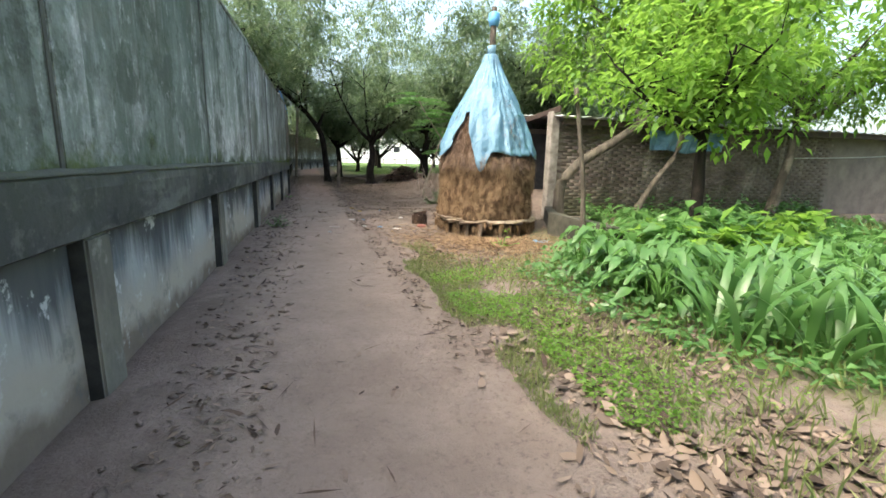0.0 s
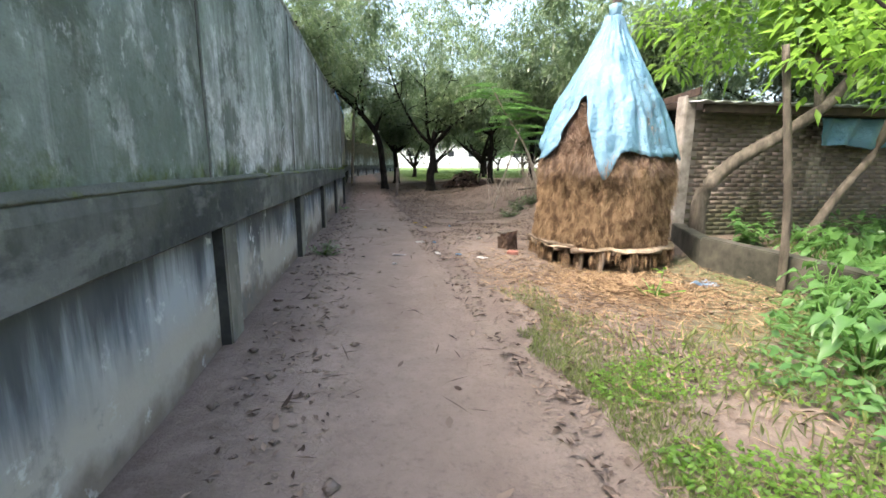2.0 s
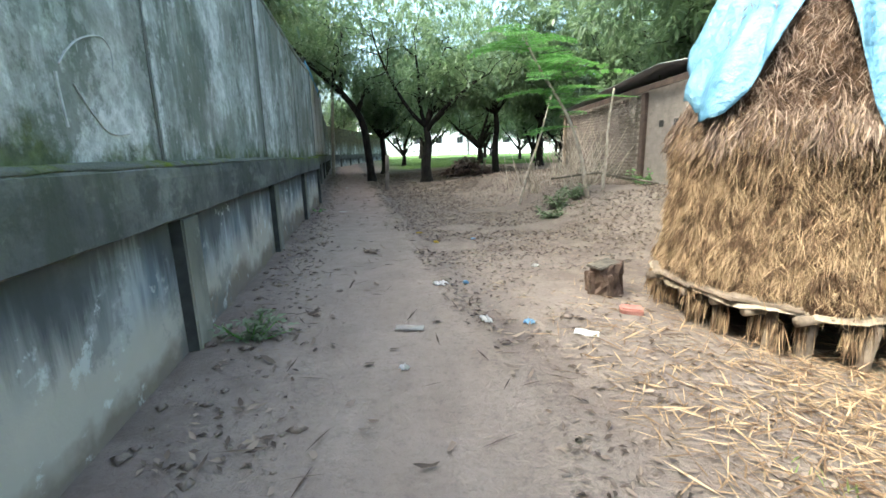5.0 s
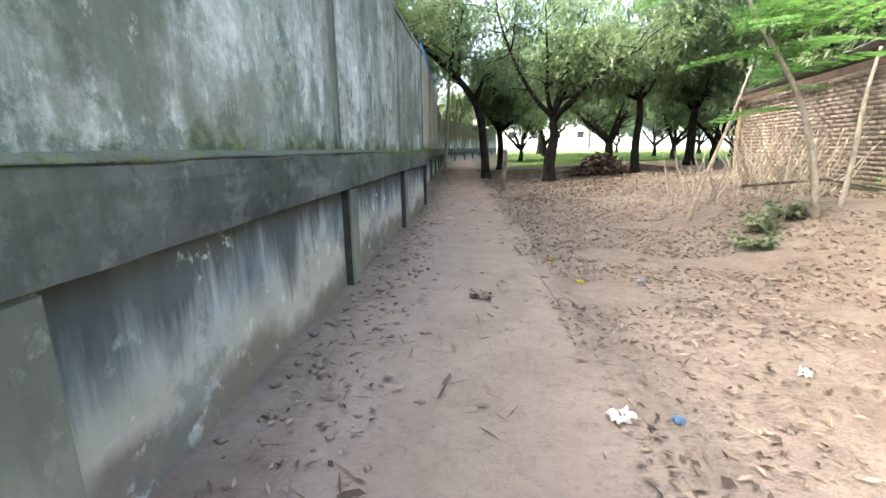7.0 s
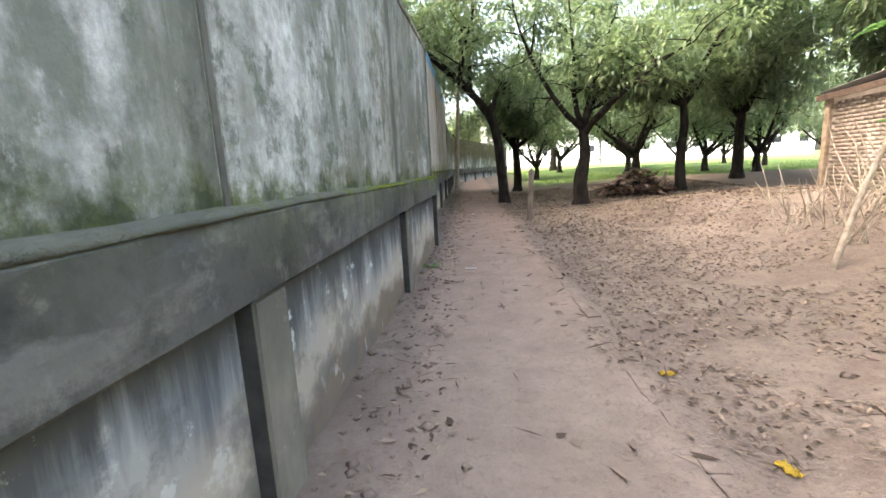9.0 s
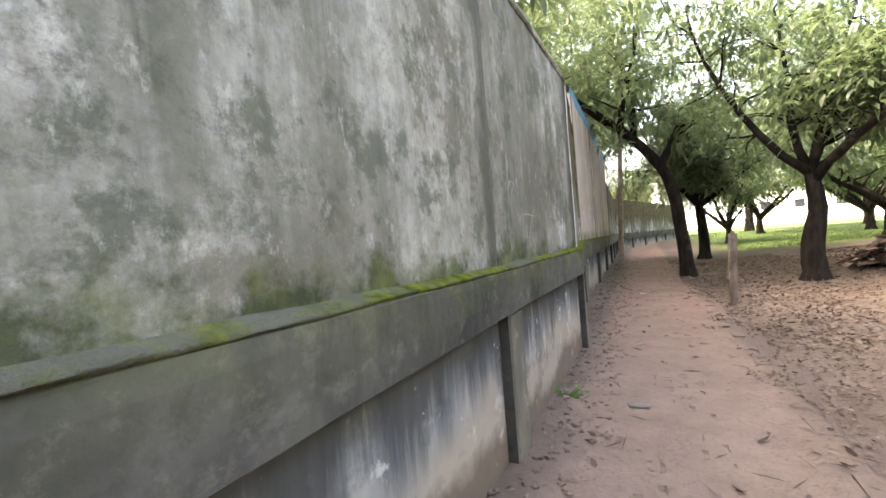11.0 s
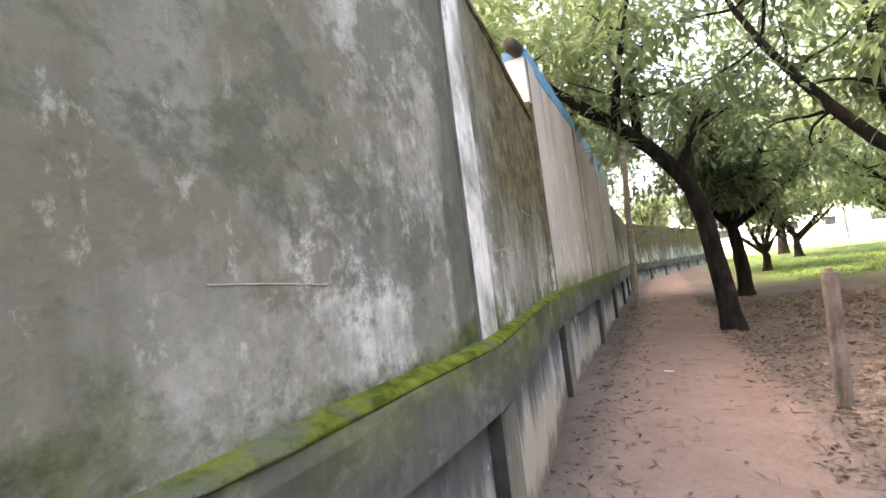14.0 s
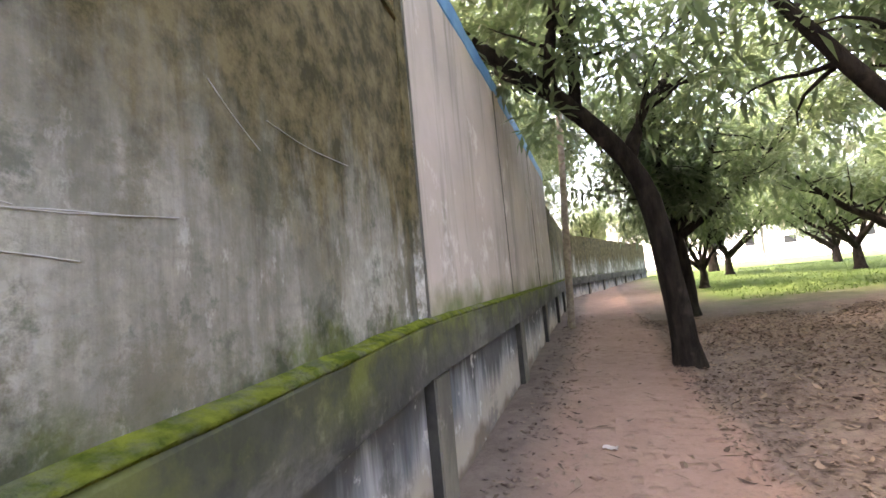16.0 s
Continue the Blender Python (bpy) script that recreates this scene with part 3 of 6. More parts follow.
# ---- the long boundary wall: bays between pilasters ----
WALL_X = {-4: -0.75, -3: -0.62, -2: -0.50, -1: -0.38, 0: -0.28, 1: -0.20, 2: -0.12, 3: -0.02, 4: 0.04, 5: 0.11, 6: 0.23, 7: -0.08, 8: -0.06, 9: -0.08,
          10: -0.10, 11: -0.15, 12: -0.2, 13: -0.26, 14: 0.5, 15: 1.25, 16: 2.0, 17: 2.75, 18: 3.5, 19: 4.25, 20: 5.0}
BEAM_LO, BEAM_HI, TOP, TALL = 1.0, 1.35, 3.30, 4.15


def wall_knot(k):
    return Vector((WALL_X[k], 3.05 * (k - 2) + (0.2 if k == 5 else 0.1 if k == 1 else 0.0) if k <= 13 else 33.5 + 2.95 * (k - 13), 0))


def bay_frame(k):
    """The start, direction, outward side and length of the bay after pilaster k."""
    a, b = wall_knot(k), wall_knot(k + 1)
    d = (b - a).normalized()
    return a, d, Vector((d.y, -d.x, 0)), (b - a).length


def slab(a, d, out, s0, s1, o0, o1, z0, z1, bevel=0.0, wobble=0.0, seed=0):
    """A block along a bay: s along it, o out of it, z up. Its faces are cut fine enough to be uneven."""
    bm = bmesh.new()
    ns, nz = max(1, int((s1 - s0) / 0.25)), max(1, int((z1 - z0) / 0.25))
    if not wobble:
        ns = nz = 1
    grid = {}
    for face, o in ((0, o0), (1, o1)):
        for i in range(ns + 1):
            for j in range(nz + 1):
                s, z = s0 + (s1 - s0) * i / ns, z0 + (z1 - z0) * j / nz
                w = wobble * noise.noise((s * 1.7 + seed * 5.1, z * 1.7, seed)) if face else 0
                edge_w = wobble * 0.8 * noise.noise((s * 3.1 + seed, 4.0, face)) if j == nz else 0
                p = a + d * s + out * (o + w)
                grid[face, i, j] = bm.verts.new((p.x, p.y, z + edge_w))
    for i in range(ns):
        for j in range(nz):
            for face in (0, 1):
                bm.faces.new([grid[face, i, j], grid[face, i + 1, j], grid[face, i + 1, j + 1], grid[face, i, j + 1]])
    for i in range(ns):
        for j in (0, nz):
            bm.faces.new([grid[0, i, j], grid[0, i + 1, j], grid[1, i + 1, j], grid[1, i, j]])
    for j in range(nz):
        for i in (0, ns):
            bm.faces.new([grid[0, i, j], grid[0, i, j + 1], grid[1, i, j + 1], grid[1, i, j]])
    bmesh.ops.recalc_face_normals(bm, faces=bm.faces)
    if bevel:
        edges = [e for e in bm.edges if len(e.link_faces) == 2 and e.calc_face_angle(0) > 1.0]
        bmesh.ops.bevel(bm, geom=edges, offset=bevel, segments=2, affect="EDGES", clamp_overlap=True)
    return bm


def ledge_dip(y):
    """How far the top of the beam lies under its usual height."""
    return float(np.interp(y, [-12, 7, 9, 12.5, 15.2, 40], [-0.035, -0.035, -0.06, -0.055, -0.01, 0.0]))


def strip(profile, k0, k1, wobble, seed, end=0.0, dips=()):
    """A profile of (out, z) points swept along the wall from pilaster k0 to k1; those in dips follow the ledge."""
    line = []
    for k in range(k0, k1):
        a, d, out, n = bay_frame(k)
        prev = bay_frame(k - 1)[2] if k > k0 else out
        m = max(2, int(n / 0.22))
        line += [(a + d * (n * i / m + (end if k == k0 and i == 0 else 0)), ((out + prev) / 2).normalized() if i == 0 else out) for i in range(m)]
    a, d, out, n = bay_frame(k1 - 1)
    line.append((a + d * n, out))
    v, f, c = [], [], len(profile)
    for i, (p, out) in enumerate(line):
        for j, (o, z) in enumerate(profile):
            w = wobble * noise.noise((p.y * 2.3, j * 3.7, seed)) + wobble * 0.6 * noise.noise((p.y * 7.1, j * 1.9, seed))
            q = p + out * (o + w)
            v.append((q.x, q.y, z + (ledge_dip(p.y) if j in dips else 0.0) + wobble * 0.8 * noise.noise((p.y * 3.1, j * 2.2, seed + 9))))
    for i in range(len(line) - 1):
        for j in range(c):
            e = (j + 1) % c
            f.append((i * c + j, i * c + e, (i + 1) * c + e, (i + 1) * c + j))
    f += [tuple(range(c))[::-1], tuple(range((len(line) - 1) * c, len(line) * c))]
    return v, f


def build_wall():
    wall = thing("wall_west", (0, 0, 0), "tall mould-stained concrete boundary wall with a dark beam and pilasters", "wall", kind="structure")
    for k in range(-4, 20):
        a, d, out, n = bay_frame(k)
        foot = ground_z(a.x, a.y) - 0.25
        tall = 7 <= k <= 9
        upper = PINK if tall else PLASTER
        top = TALL if tall else TOP
        s0 = 0.12 if k == 7 else 0.0
        back = 0.010 if 5 <= k <= 6 else 0.0
        part("upper_panel", slab(a, d, out, s0, n, -0.30, -0.065 - back, BEAM_HI - 0.15, top, 0.0, 0.012 if k < 13 else 0, k), upper, wall)
        if k == 7:
            part("upper_panel", slab(a, d, out, 0.0, s0, -0.30, -0.065, BEAM_HI - 0.15, TOP + 0.25, 0.0, 0.0, k), PLASTER, wall)
        part("lower_panel", slab(a, d, out, 0.15, n + 0.02, -0.28, -0.082, foot, BEAM_LO + 0.02, 0.0, 0.008 if k < 13 else 0, k), LOWER, wall, "damp limewashed panel")
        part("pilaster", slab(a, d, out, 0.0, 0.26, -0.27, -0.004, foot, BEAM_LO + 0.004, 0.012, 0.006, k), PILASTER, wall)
        # thin sheet that paints damp and shade on the pilaster's near side
        part("reveal", slab(a, d, out, -0.005, 0.0, -0.084, -0.016, foot, BEAM_LO + 0.002), DAMP_SHADE, wall, "damp side of the pilaster with its shade painted in")
        part("upper_reveal", slab(a, d, out, s0 + 0.0, s0 + 0.03, -0.068 - back, -0.058 - back, BEAM_HI - 0.06, top - 0.05, 0.0, 0.004, k), MOULD, wall, "dark run-off line beside the column")
        part("upper_column", slab(a, d, out, s0 + 0.03, s0 + 0.33, -0.2, -0.054 - back, BEAM_HI - 0.10, top - 0.03, 0.008, 0.006, k), LIMEWASH if k == 6 else PINK if tall else COLUMN, wall)
    lo, hi = BEAM_LO, BEAM_HI
    beam = [(-0.28, lo), (-0.02, lo), (0.0, lo + 0.012), (0.004, lo + 0.12), (0.004, lo + 0.24), (0.0, hi - 0.02), (-0.015, hi), (-0.28, hi + 0.01)]
    v, f = strip(beam, -4, 20, 0.009, 2, dips=(5, 6, 7))
    mesh_object("beam", v, f, BEAM, wall, "dark damp concrete beam")
    moss = [(-0.10, hi - 0.01), (-0.004, hi - 0.012), (0.002, hi - 0.002), (-0.02, hi + 0.014), (-0.06, hi + 0.02), (-0.082, hi + 0.03), (-0.1, hi + 0.032)]
    v, f = strip(moss, -4, 13, 0.014, 5, dips=range(7))
    mesh_object("moss_ledge", v, f, MOSS, wall, "strip of green moss on the ledge", smooth=True)
    for k0, k1, z in ((-4, 7, TOP), (10, 20, TOP)):
        v, f = strip([(-0.34, z), (-0.06, z), (-0.05, z + 0.02), (-0.06, z + 0.065), (-0.2, z + 0.08), (-0.33, z + 0.065)], k0, k1, 0.012, 7)
        mesh_object("coping", v, f, PLASTER, wall)
    z = TALL
    v, f = strip([(-0.34, z - 0.1), (-0.07, z - 0.12), (-0.055, z - 0.1), (-0.05, z + 0.08), (-0.07, z + 0.1), (-0.34, z + 0.1)], 7, 10, 0.012, 8, 0.12)
    mesh_object("blue_edge", v, f, BLUE, wall, "blue painted sheet along the top")
    return wall


build_wall()
# white end of the taller stretch, with a black pipe on it
a7, d7, o7, n7 = bay_frame(7)
pipe_end = a7 + d7 * 0.1 + o7 * -0.15
pv, pf = tube([pipe_end + Vector((0, 0, TALL + 0.02)) - d7 * 0.28, pipe_end + Vector((0, 0, TALL + 0.08)), pipe_end + Vector((0, 0, TALL + 0.10)) + d7 * 0.9], [0.085, 0.085, 0.085], 12)
tagged(mesh_object("drain_pipe", pv, pf, BLACK, smooth=True), "short black pipe lying on top of the tall wall", "pipe")
bm = slab(a7, d7, o7, 0.09, 0.118, -0.31, -0.08, TOP + 0.2, TALL - 0.02, 0.006, 0.0, 3)
tagged(part("end_plate", bm, WHITE_WALL, None), "white painted end of the taller wall", "panel", kind="structure")


# ---- trees ----
def limb_points(rng, start, way, length, rise, n=6, wild=0.22):
    p, d = Vector(start), Vector(way).normalized()
    out = [p.copy()]
    for _ in range(n):
        d = (d + Vector((rng.uniform(-wild, wild), rng.uniform(-wild, wild), rng.uniform(-wild, wild) + rise))).normalized()
        p = p + d * (length / n)
        out.append(p.copy())
    return out


def tree(at, label, trunk, r0, limbs, crown, clumps, seed, bark=None, leaf=None, leaf_size=(0.235, 0.082), per=24, group="", category="tree", spread=0.42, low=None, limb_size=0.9):
    """trunk: points from the foot up. limbs: (height share, way, length, rise). crown: centre and radii of the leafy hull, from the foot.
    low: no leaves under this height above the foot."""
    rng = random.Random(seed)
    bark, leaf = bark or BARK, leaf or MANGO
    root = thing("tree", at, label, category, group)
    line = smooth_line(trunk, 4)
    radii = [r0 * (1.25 if i == 0 else 1.0) * (1 - 0.5 * i / len(line)) for i in range(len(line))]
    v, f = tube([line[0] - Vector((0, 0, 0.3))] + line, [r0 * 1.55] + radii, 12, 0.07, rng)
    mesh_object("trunk", v, f, bark, root, smooth=True)
    ends = []
    twigs = []
    for share, way, length, rise in limbs:
        i = min(len(line) - 1, int(share * (len(line) - 1)))
        pts = limb_points(rng, line[i], way, length, rise, 7, 0.2)
        lr = radii[i] * limb_size
        v, f = tube(pts, [lr * (1 - 0.8 * (j / 7) ** 0.8) for j in range(8)], 8, 0.06, rng)
        mesh_object("limb", v, f, bark, root, smooth=True)
        for j in range(2, 8):
            for _ in range(2):
                dw = Vector((rng.uniform(-1, 1), rng.uniform(-1, 1), rng.uniform(-0.25, 0.7)))
                sub = limb_points(rng, pts[j], dw, length * rng.uniform(0.2, 0.42), 0.03, 4, 0.35)
                twigs.append(tube(sub, [lr * (0.36 - 0.025 * j) * (1 - 0.8 * q / 4) for q in range(5)], 5))
                ends += sub[2:]
    if twigs:
        v, f = joined(twigs)
        tagged(mesh_object("twig", v, f, bark, root, smooth=True), kind="stuff")
    c, rad = Vector(crown[0]), Vector(crown[1])
    cs = []
    while len(cs) < clumps:
        if ends and rng.random() < 0.45:
            p = rng.choice(ends) + Vector((rng.gauss(0, 0.3), rng.gauss(0, 0.3), rng.gauss(0, 0.25)))
        else:
            q = Vector((rng.gauss(0, 1), rng.gauss(0, 1), rng.gauss(0, 1))).normalized() * rng.uniform(0.45, 1.0) ** 0.5
            lump = 1 + 0.35 * noise.noise((q.x * 2.2 + seed, q.y * 2.2, q.z * 2.2))
            p = c + Vector((q.x * rad.x, q.y * rad.y, q.z * rad.z)) * lump
            if noise.noise((p.x * 0.8 + seed * 3, p.y * 0.8, p.z * 0.9)) < -0.16:
                continue
        if low is not None and p.z < low + 0.5 * noise.noise((p.x, p.y, seed)):
            continue
        cs.append(p)
    r = np.random.default_rng(seed)
    cs = np.array([tuple(p) for p in cs])
    centre = np.repeat(cs, per, 0)
    ways = r.normal(0, 1, centre.shape) * (1, 1, 0.6) + (0, 0, -0.15)
    ways /= np.linalg.norm(ways, axis=1, keepdims=True)
    size = np.repeat(r.uniform(0.6, 1.3, (len(cs), 1)), per, 0)
    centre = centre + ways * r.uniform(0.05, spread, (len(centre), 1)) * size
    tagged(leaves_mesh("crown", centre, ways, leaf_size[0], leaf_size[1], leaf, root, 0.35, seed), kind="stuff")
    return root


def mango_limbs(rng, n, length, rise=0.03):
    off = rng.uniform(0, 6.28)
    return [(rng.uniform(0.75, 1.0), (math.cos(off + 6.283 * i / n), math.sin(off + 6.283 * i / n), rng.uniform(0.6, 1.3)), length * rng.uniform(0.8, 1.15), rise) for i in range(n)]


def foot(x, y, dz=0.0):
    return (x, y, ground_z(x, y) + dz)


ROWS = "orchard mango trees"
# the forked tree beside the debris heap
tree(foot(4.0, 17.7), "dark-barked mango tree forking into wide limbs beside the path", [(0, 0, 0), (-0.02, 0, 0.7), (0.10, 0, 1.4), (0.04, 0, 2.1)], 0.225,
     [(1.0, (-1.0, -0.25, 0.62), 4.4, 0.0), (1.0, (-0.25, 0.1, 1.0), 3.6, 0.0), (1.0, (0.3, 0.1, 1.0), 3.8, 0.0), (1.0, (1.0, 0.2, 0.55), 4.2, 0.05), (0.95, (0.3, -0.8, 0.9), 3.6, 0.0), (0.95, (0.2, 0.9, 0.8), 3.6, 0.0)],
     ((-0.2, 0, 7.0), (4.6, 4.3, 4.3)), 700, 11, leaf_size=(0.20, 0.068), per=18, group=ROWS, low=3.0, limb_size=0.8)
# the tree leaning over the wall
tree(foot(1.92, 19.3), "dark mango tree leaning over the path towards the wall", [(0, 0, 0), (-0.1, -0.03, 1.2), (-0.32, -0.12, 2.5), (-1.05, -0.45, 3.5), (-2.2, -0.9, 4.5)], 0.175,
     [(0.75, (0.1, 0.1, 1.0), 2.6, 0.0), (1.0, (-0.8, -0.5, 0.7), 3.0, 0.02), (0.85, (-0.2, -0.9, 0.4), 2.4, 0.05), (0.6, (0.3, 0.3, 1.0), 3.0, 0.0), (0.9, (-0.4, 0.8, 0.6), 2.4, 0.0)],
     ((-1.0, 0.0, 5.8), (3.4, 3.8, 2.4)), 320, 12, per=17, group=ROWS, low=2.7)
tree(foot(7.2, 18.6), "slim dark mango tree standing on bare ground", [(0, 0, 0), (-0.05, 0, 1.0), (0.02, 0, 2.0), (-0.1, 0, 3.0)], 0.16,
     mango_limbs(random.Random(3), 5, 3.4), ((0, 0, 7.0), (4.2, 3.8, 4.5)), 680, 13, group=ROWS, low=2.4)
tree(foot(2.9, 24.6), "dark mango tree with upright limbs beside the path", [(0, 0, 0), (0.02, 0, 0.8), (-0.05, 0, 1.7), (-0.1, 0, 2.3)], 0.2,
     mango_limbs(random.Random(4), 5, 3.4), ((0, 0, 8.3), (4.3, 3.8, 5.8)), 880, 14, group=ROWS, low=2.3)
second = tree(foot(5.1, 33.9), "mango tree of the orchard with forked trunk", [(0, 0, 0), (0.05, 0, 0.5), (0.0, 0, 1.05)], 0.19,
              mango_limbs(random.Random(5), 5, 3.4, 0.04), ((0, 0, 4.9), (3.6, 3.6, 2.9)), 400, 15, leaf_size=(0.25, 0.09), group=ROWS, low=2.1)
for i, (x, y, turn) in enumerate([(9.6, 29.0, 40), (13.9, 25.9, 120), (14.6, 31.8, 200), (17.2, 41.0, 290), (21.5, 37.5, 10), (12.5, 38.5, 75), (24.0, 47.0, 160), (8.6, 44.0, 230),
                                  (16.5, 50.0, 20), (29.0, 42.0, 100), (30.0, 55.0, 310), (20.5, 60.0, 55), (21.0, 27.5, 330)]):
    s = 1.3 if i in (0, 5, 7, 8) else 0.92 + 0.05 * (i * 7 % 5)
    copy_thing(second, Matrix.Translation(foot(x, y)) @ pose(0, 0, 0, 0, 0, turn) @ Matrix.Scale(s, 4))
# trees on the other side of the wall
hidden = tree(foot(-3.6, 24.5), "leafy tree around the lane, some copies unseen and added for shade", [(0, 0, 0), (0.1, 0, 2.0), (0.3, 0.1, 3.6)], 0.18,
              mango_limbs(random.Random(6), 5, 3.2, 0.05), ((0.6, 0, 7.2), (3.8, 4.0, 3.0)), 560, 16, group="trees behind the wall", low=3.0)
# the copy at y 12.3 is also placed to shade the path
for x, y, turn in [(-3.6, 33.0, 90), (-3.0, 41.0, 200), (-3.0, 18.0, 20), (0.3, 50.0, 40), (-2.4, 12.3, -25), (4.5, 58.0, 10)]:
    copy_thing(hidden, Matrix.Translation(foot(x, y)) @ pose(0, 0, 0, 0, 0, turn))
# unseen oversized tree, added to keep sun off the shed wall and right-hand ground
copy_thing(hidden, Matrix.Translation(foot(-3.4, 6.8)) @ pose(0, 0, 0, 0, 0, 110) @ Matrix.Scale(1.5, 4))
for x, y, turn, size in ((-2.6, 38.0, 75, 1.7), (-4.2, 29.0, 210, 1.5), (9.5, 52.0, 300, 1.8), (-3.8, 20.5, 140, 1.25)):
    copy_thing(hidden, Matrix.Translation(foot(x, y)) @ pose(0, 0, 0, 0, 0, turn) @ Matrix.Scale(size, 4))
# unseen trees added behind the lane's start to block sky light from the south
for x, y, turn in [(2.5, -15.0, 60), (8.0, -13.0, 170), (-4.0, -11.0, 250), (13.5, -11.0, 300), (-2.0, -21.0, 20), (7.0, -21.0, 130)]:
    copy_thing(hidden, Matrix.Translation(foot(x, y)) @ pose(0, 0, 0, 0, 0, turn) @ Matrix.Scale(1.1, 4))
# trees by the shed
tree(foot(6.12, 3.05), "tree with a pale crooked trunk beside the shed wall", [(0, 0, 0), (-0.03, 0, 0.45), (0.03, 0, 0.88), (0.42, -0.1, 1.34), (1.1, -0.25, 1.78), (1.7, -0.4, 2.28), (2.05, -0.5, 3.0), (2.15, -0.5, 4.6)], 0.13,
     [(0.7, (0.3, 0.2, 1.0), 2.2, 0.0), (0.9, (-0.8, 0.2, 0.8), 2.4, 0.0), (0.95, (0.8, -0.4, 0.7), 2.2, 0.0)], ((1.7, 0.6, 5.0), (3.0, 2.4, 1.9)), 300, 21, bark=PALE_BARK, leaf=FRESH, low=3.2)
tree(foot(7.6, 2.6), "slender leaning tree beside the shed wall", [(0, 0, 0), (0.5, -0.1, 0.9), (0.95, -0.2, 1.65), (1.1, -0.25, 3.0), (1.25, -0.3, 4.8)], 0.075,
     [(0.6, (-0.6, -0.4, 0.6), 1.5, 0.0), (0.9, (0.6, 0.2, 0.8), 1.6, 0.0)], ((1.3, -0.2, 5.2), (2.4, 2.2, 1.8)), 240, 22, bark=PALE_BARK, leaf=FRESH, low=3.4)
tree(foot(6.3, -0.3), "leafy young tree with bright green crown", [(0, 0, 0), (0.05, 0, 0.8), (0.0, 0, 1.5), (0.1, 0, 2.2)], 0.1,
     mango_limbs(random.Random(8), 5, 1.5, 0.02), ((0.6, 0.1, 3.8), (1.8, 1.8, 1.7)), 230, 23, leaf=FRESH, leaf_size=(0.15, 0.075), per=24, low=1.8)
tree(foot(11.3, 2.3), "leaning tree in the green yard", [(0, 0, 0), (0.3, 0, 0.9), (0.5, 0, 1.9), (0.5, 0, 3.4)], 0.13,
     mango_limbs(random.Random(9), 5, 2.2, 0.02), ((0.4, 0, 4.4), (2.8, 2.6, 2.2)), 360, 24, bark=PALE_BARK, leaf=FRESH, leaf_size=(0.18, 0.07), low=2.3)
tree(foot(12.5, -0.6), "slanting tree trunk in the green yard", [(0, 0, 0), (0.5, 0.1, 1.0), (1.1, 0.2, 2.2), (1.5, 0.2, 3.6)], 0.14,
     mango_limbs(random.Random(10), 5, 2.4, 0.02), ((1.0, 0, 4.6), (3.0, 2.8, 2.4)), 320, 25, bark=PALE_BARK, leaf=FRESH, leaf_size=(0.18, 0.07), low=2.2)
grey = tree(foot(9.5, 9.5), "dusty-leaved mango tree rising behind the shed", [(0, 0, 0), (0, 0, 1.5), (0.1, 0, 2.8)], 0.2,
            mango_limbs(random.Random(12), 6, 3.2, 0.03), ((-0.5, -0.6, 5.6), (3.8, 3.4, 3.2)), 800, 26, group="trees behind the shed", low=2.6)
for x, y, turn in [(14.5, 9.0, 80), (11.0, 15.5, 190), (20.0, 10.0, 260), (10.5, 21.5, 30), (16.0, 18.5, 140)]:
    copy_thing(grey, Matrix.Translation(foot(x, y)) @ pose(0, 0, 0, 0, 0, turn))
# far belt of trees
belt = tree(foot(-20, 125), "distant tree in the belt behind the buildings", [(0, 0, 0), (0, 0, 5), (0, 0, 8)], 0.4, mango_limbs(random.Random(14), 5, 6.0), ((0, 0, 10), (6, 6, 6)), 260, 31,
            leaf=HAZE_LEAF, leaf_size=(0.9, 0.5), per=20, spread=1.6, group="distant trees", low=2.0)
for i in range(11):
    copy_thing(belt, Matrix.Translation(foot(-8 + i * 7.5 + 2 * math.sin(i * 2.1), 128 + 6 * math.sin(i * 1.7))) @ pose(0, 0, 0, 0, 0, i * 53) @ Matrix.Scale(0.75 + 0.3 * abs(math.sin(i * 1.3)), 4))


# ---- white buildings far off ----
def building(name, x0, x1, y, height, rows, label):
    root = thing(name, (0, 0, 0), label, "building", "white buildings")
    z0 = ground_z((x0 + x1) / 2, y)
    part("wall", box(bmesh.new(), (x0, y, z0 - 0.5), (x1, y + 9, z0 + height), 0.05), WHITE_WALL, root)
    part("roof", box(bmesh.new(), (x0 - 0.5, y - 0.5, z0 + height), (x1 + 0.5, y + 9.5, z0 + height + 0.35), 0.05), WHITE_WALL, root, "flat concrete roof edge")
    for z, step, w, h in rows:
        x = x0 + step * 0.5
        while x < x1 - w:
            win = part("window", box(bmesh.new(), (x, y - 0.05, z), (x + w, y + 0.1, z + h), 0.02), WINDOW_DARK, root)
            part("sill", box(bmesh.new(), (x - 0.2, y - 0.5, z + h + 0.05), (x + w + 0.2, y - 0.052, z + h + 0.2), 0.02), WHITE_WALL, win)
            x += step
    return root


building("school_building", 4, 31.5, 113, 10.4, [(3.6, 5.5, 1.6, 1.5), (7.4, 5.5, 1.6, 1.5)], "white two-storey building with dark windows beyond the lawn")
building("long_building", 32.2, 80, 113, 6.2, [(3.5, 5.9, 2.0, 1.4)], "long low white building with shaded windows beyond the lawn")


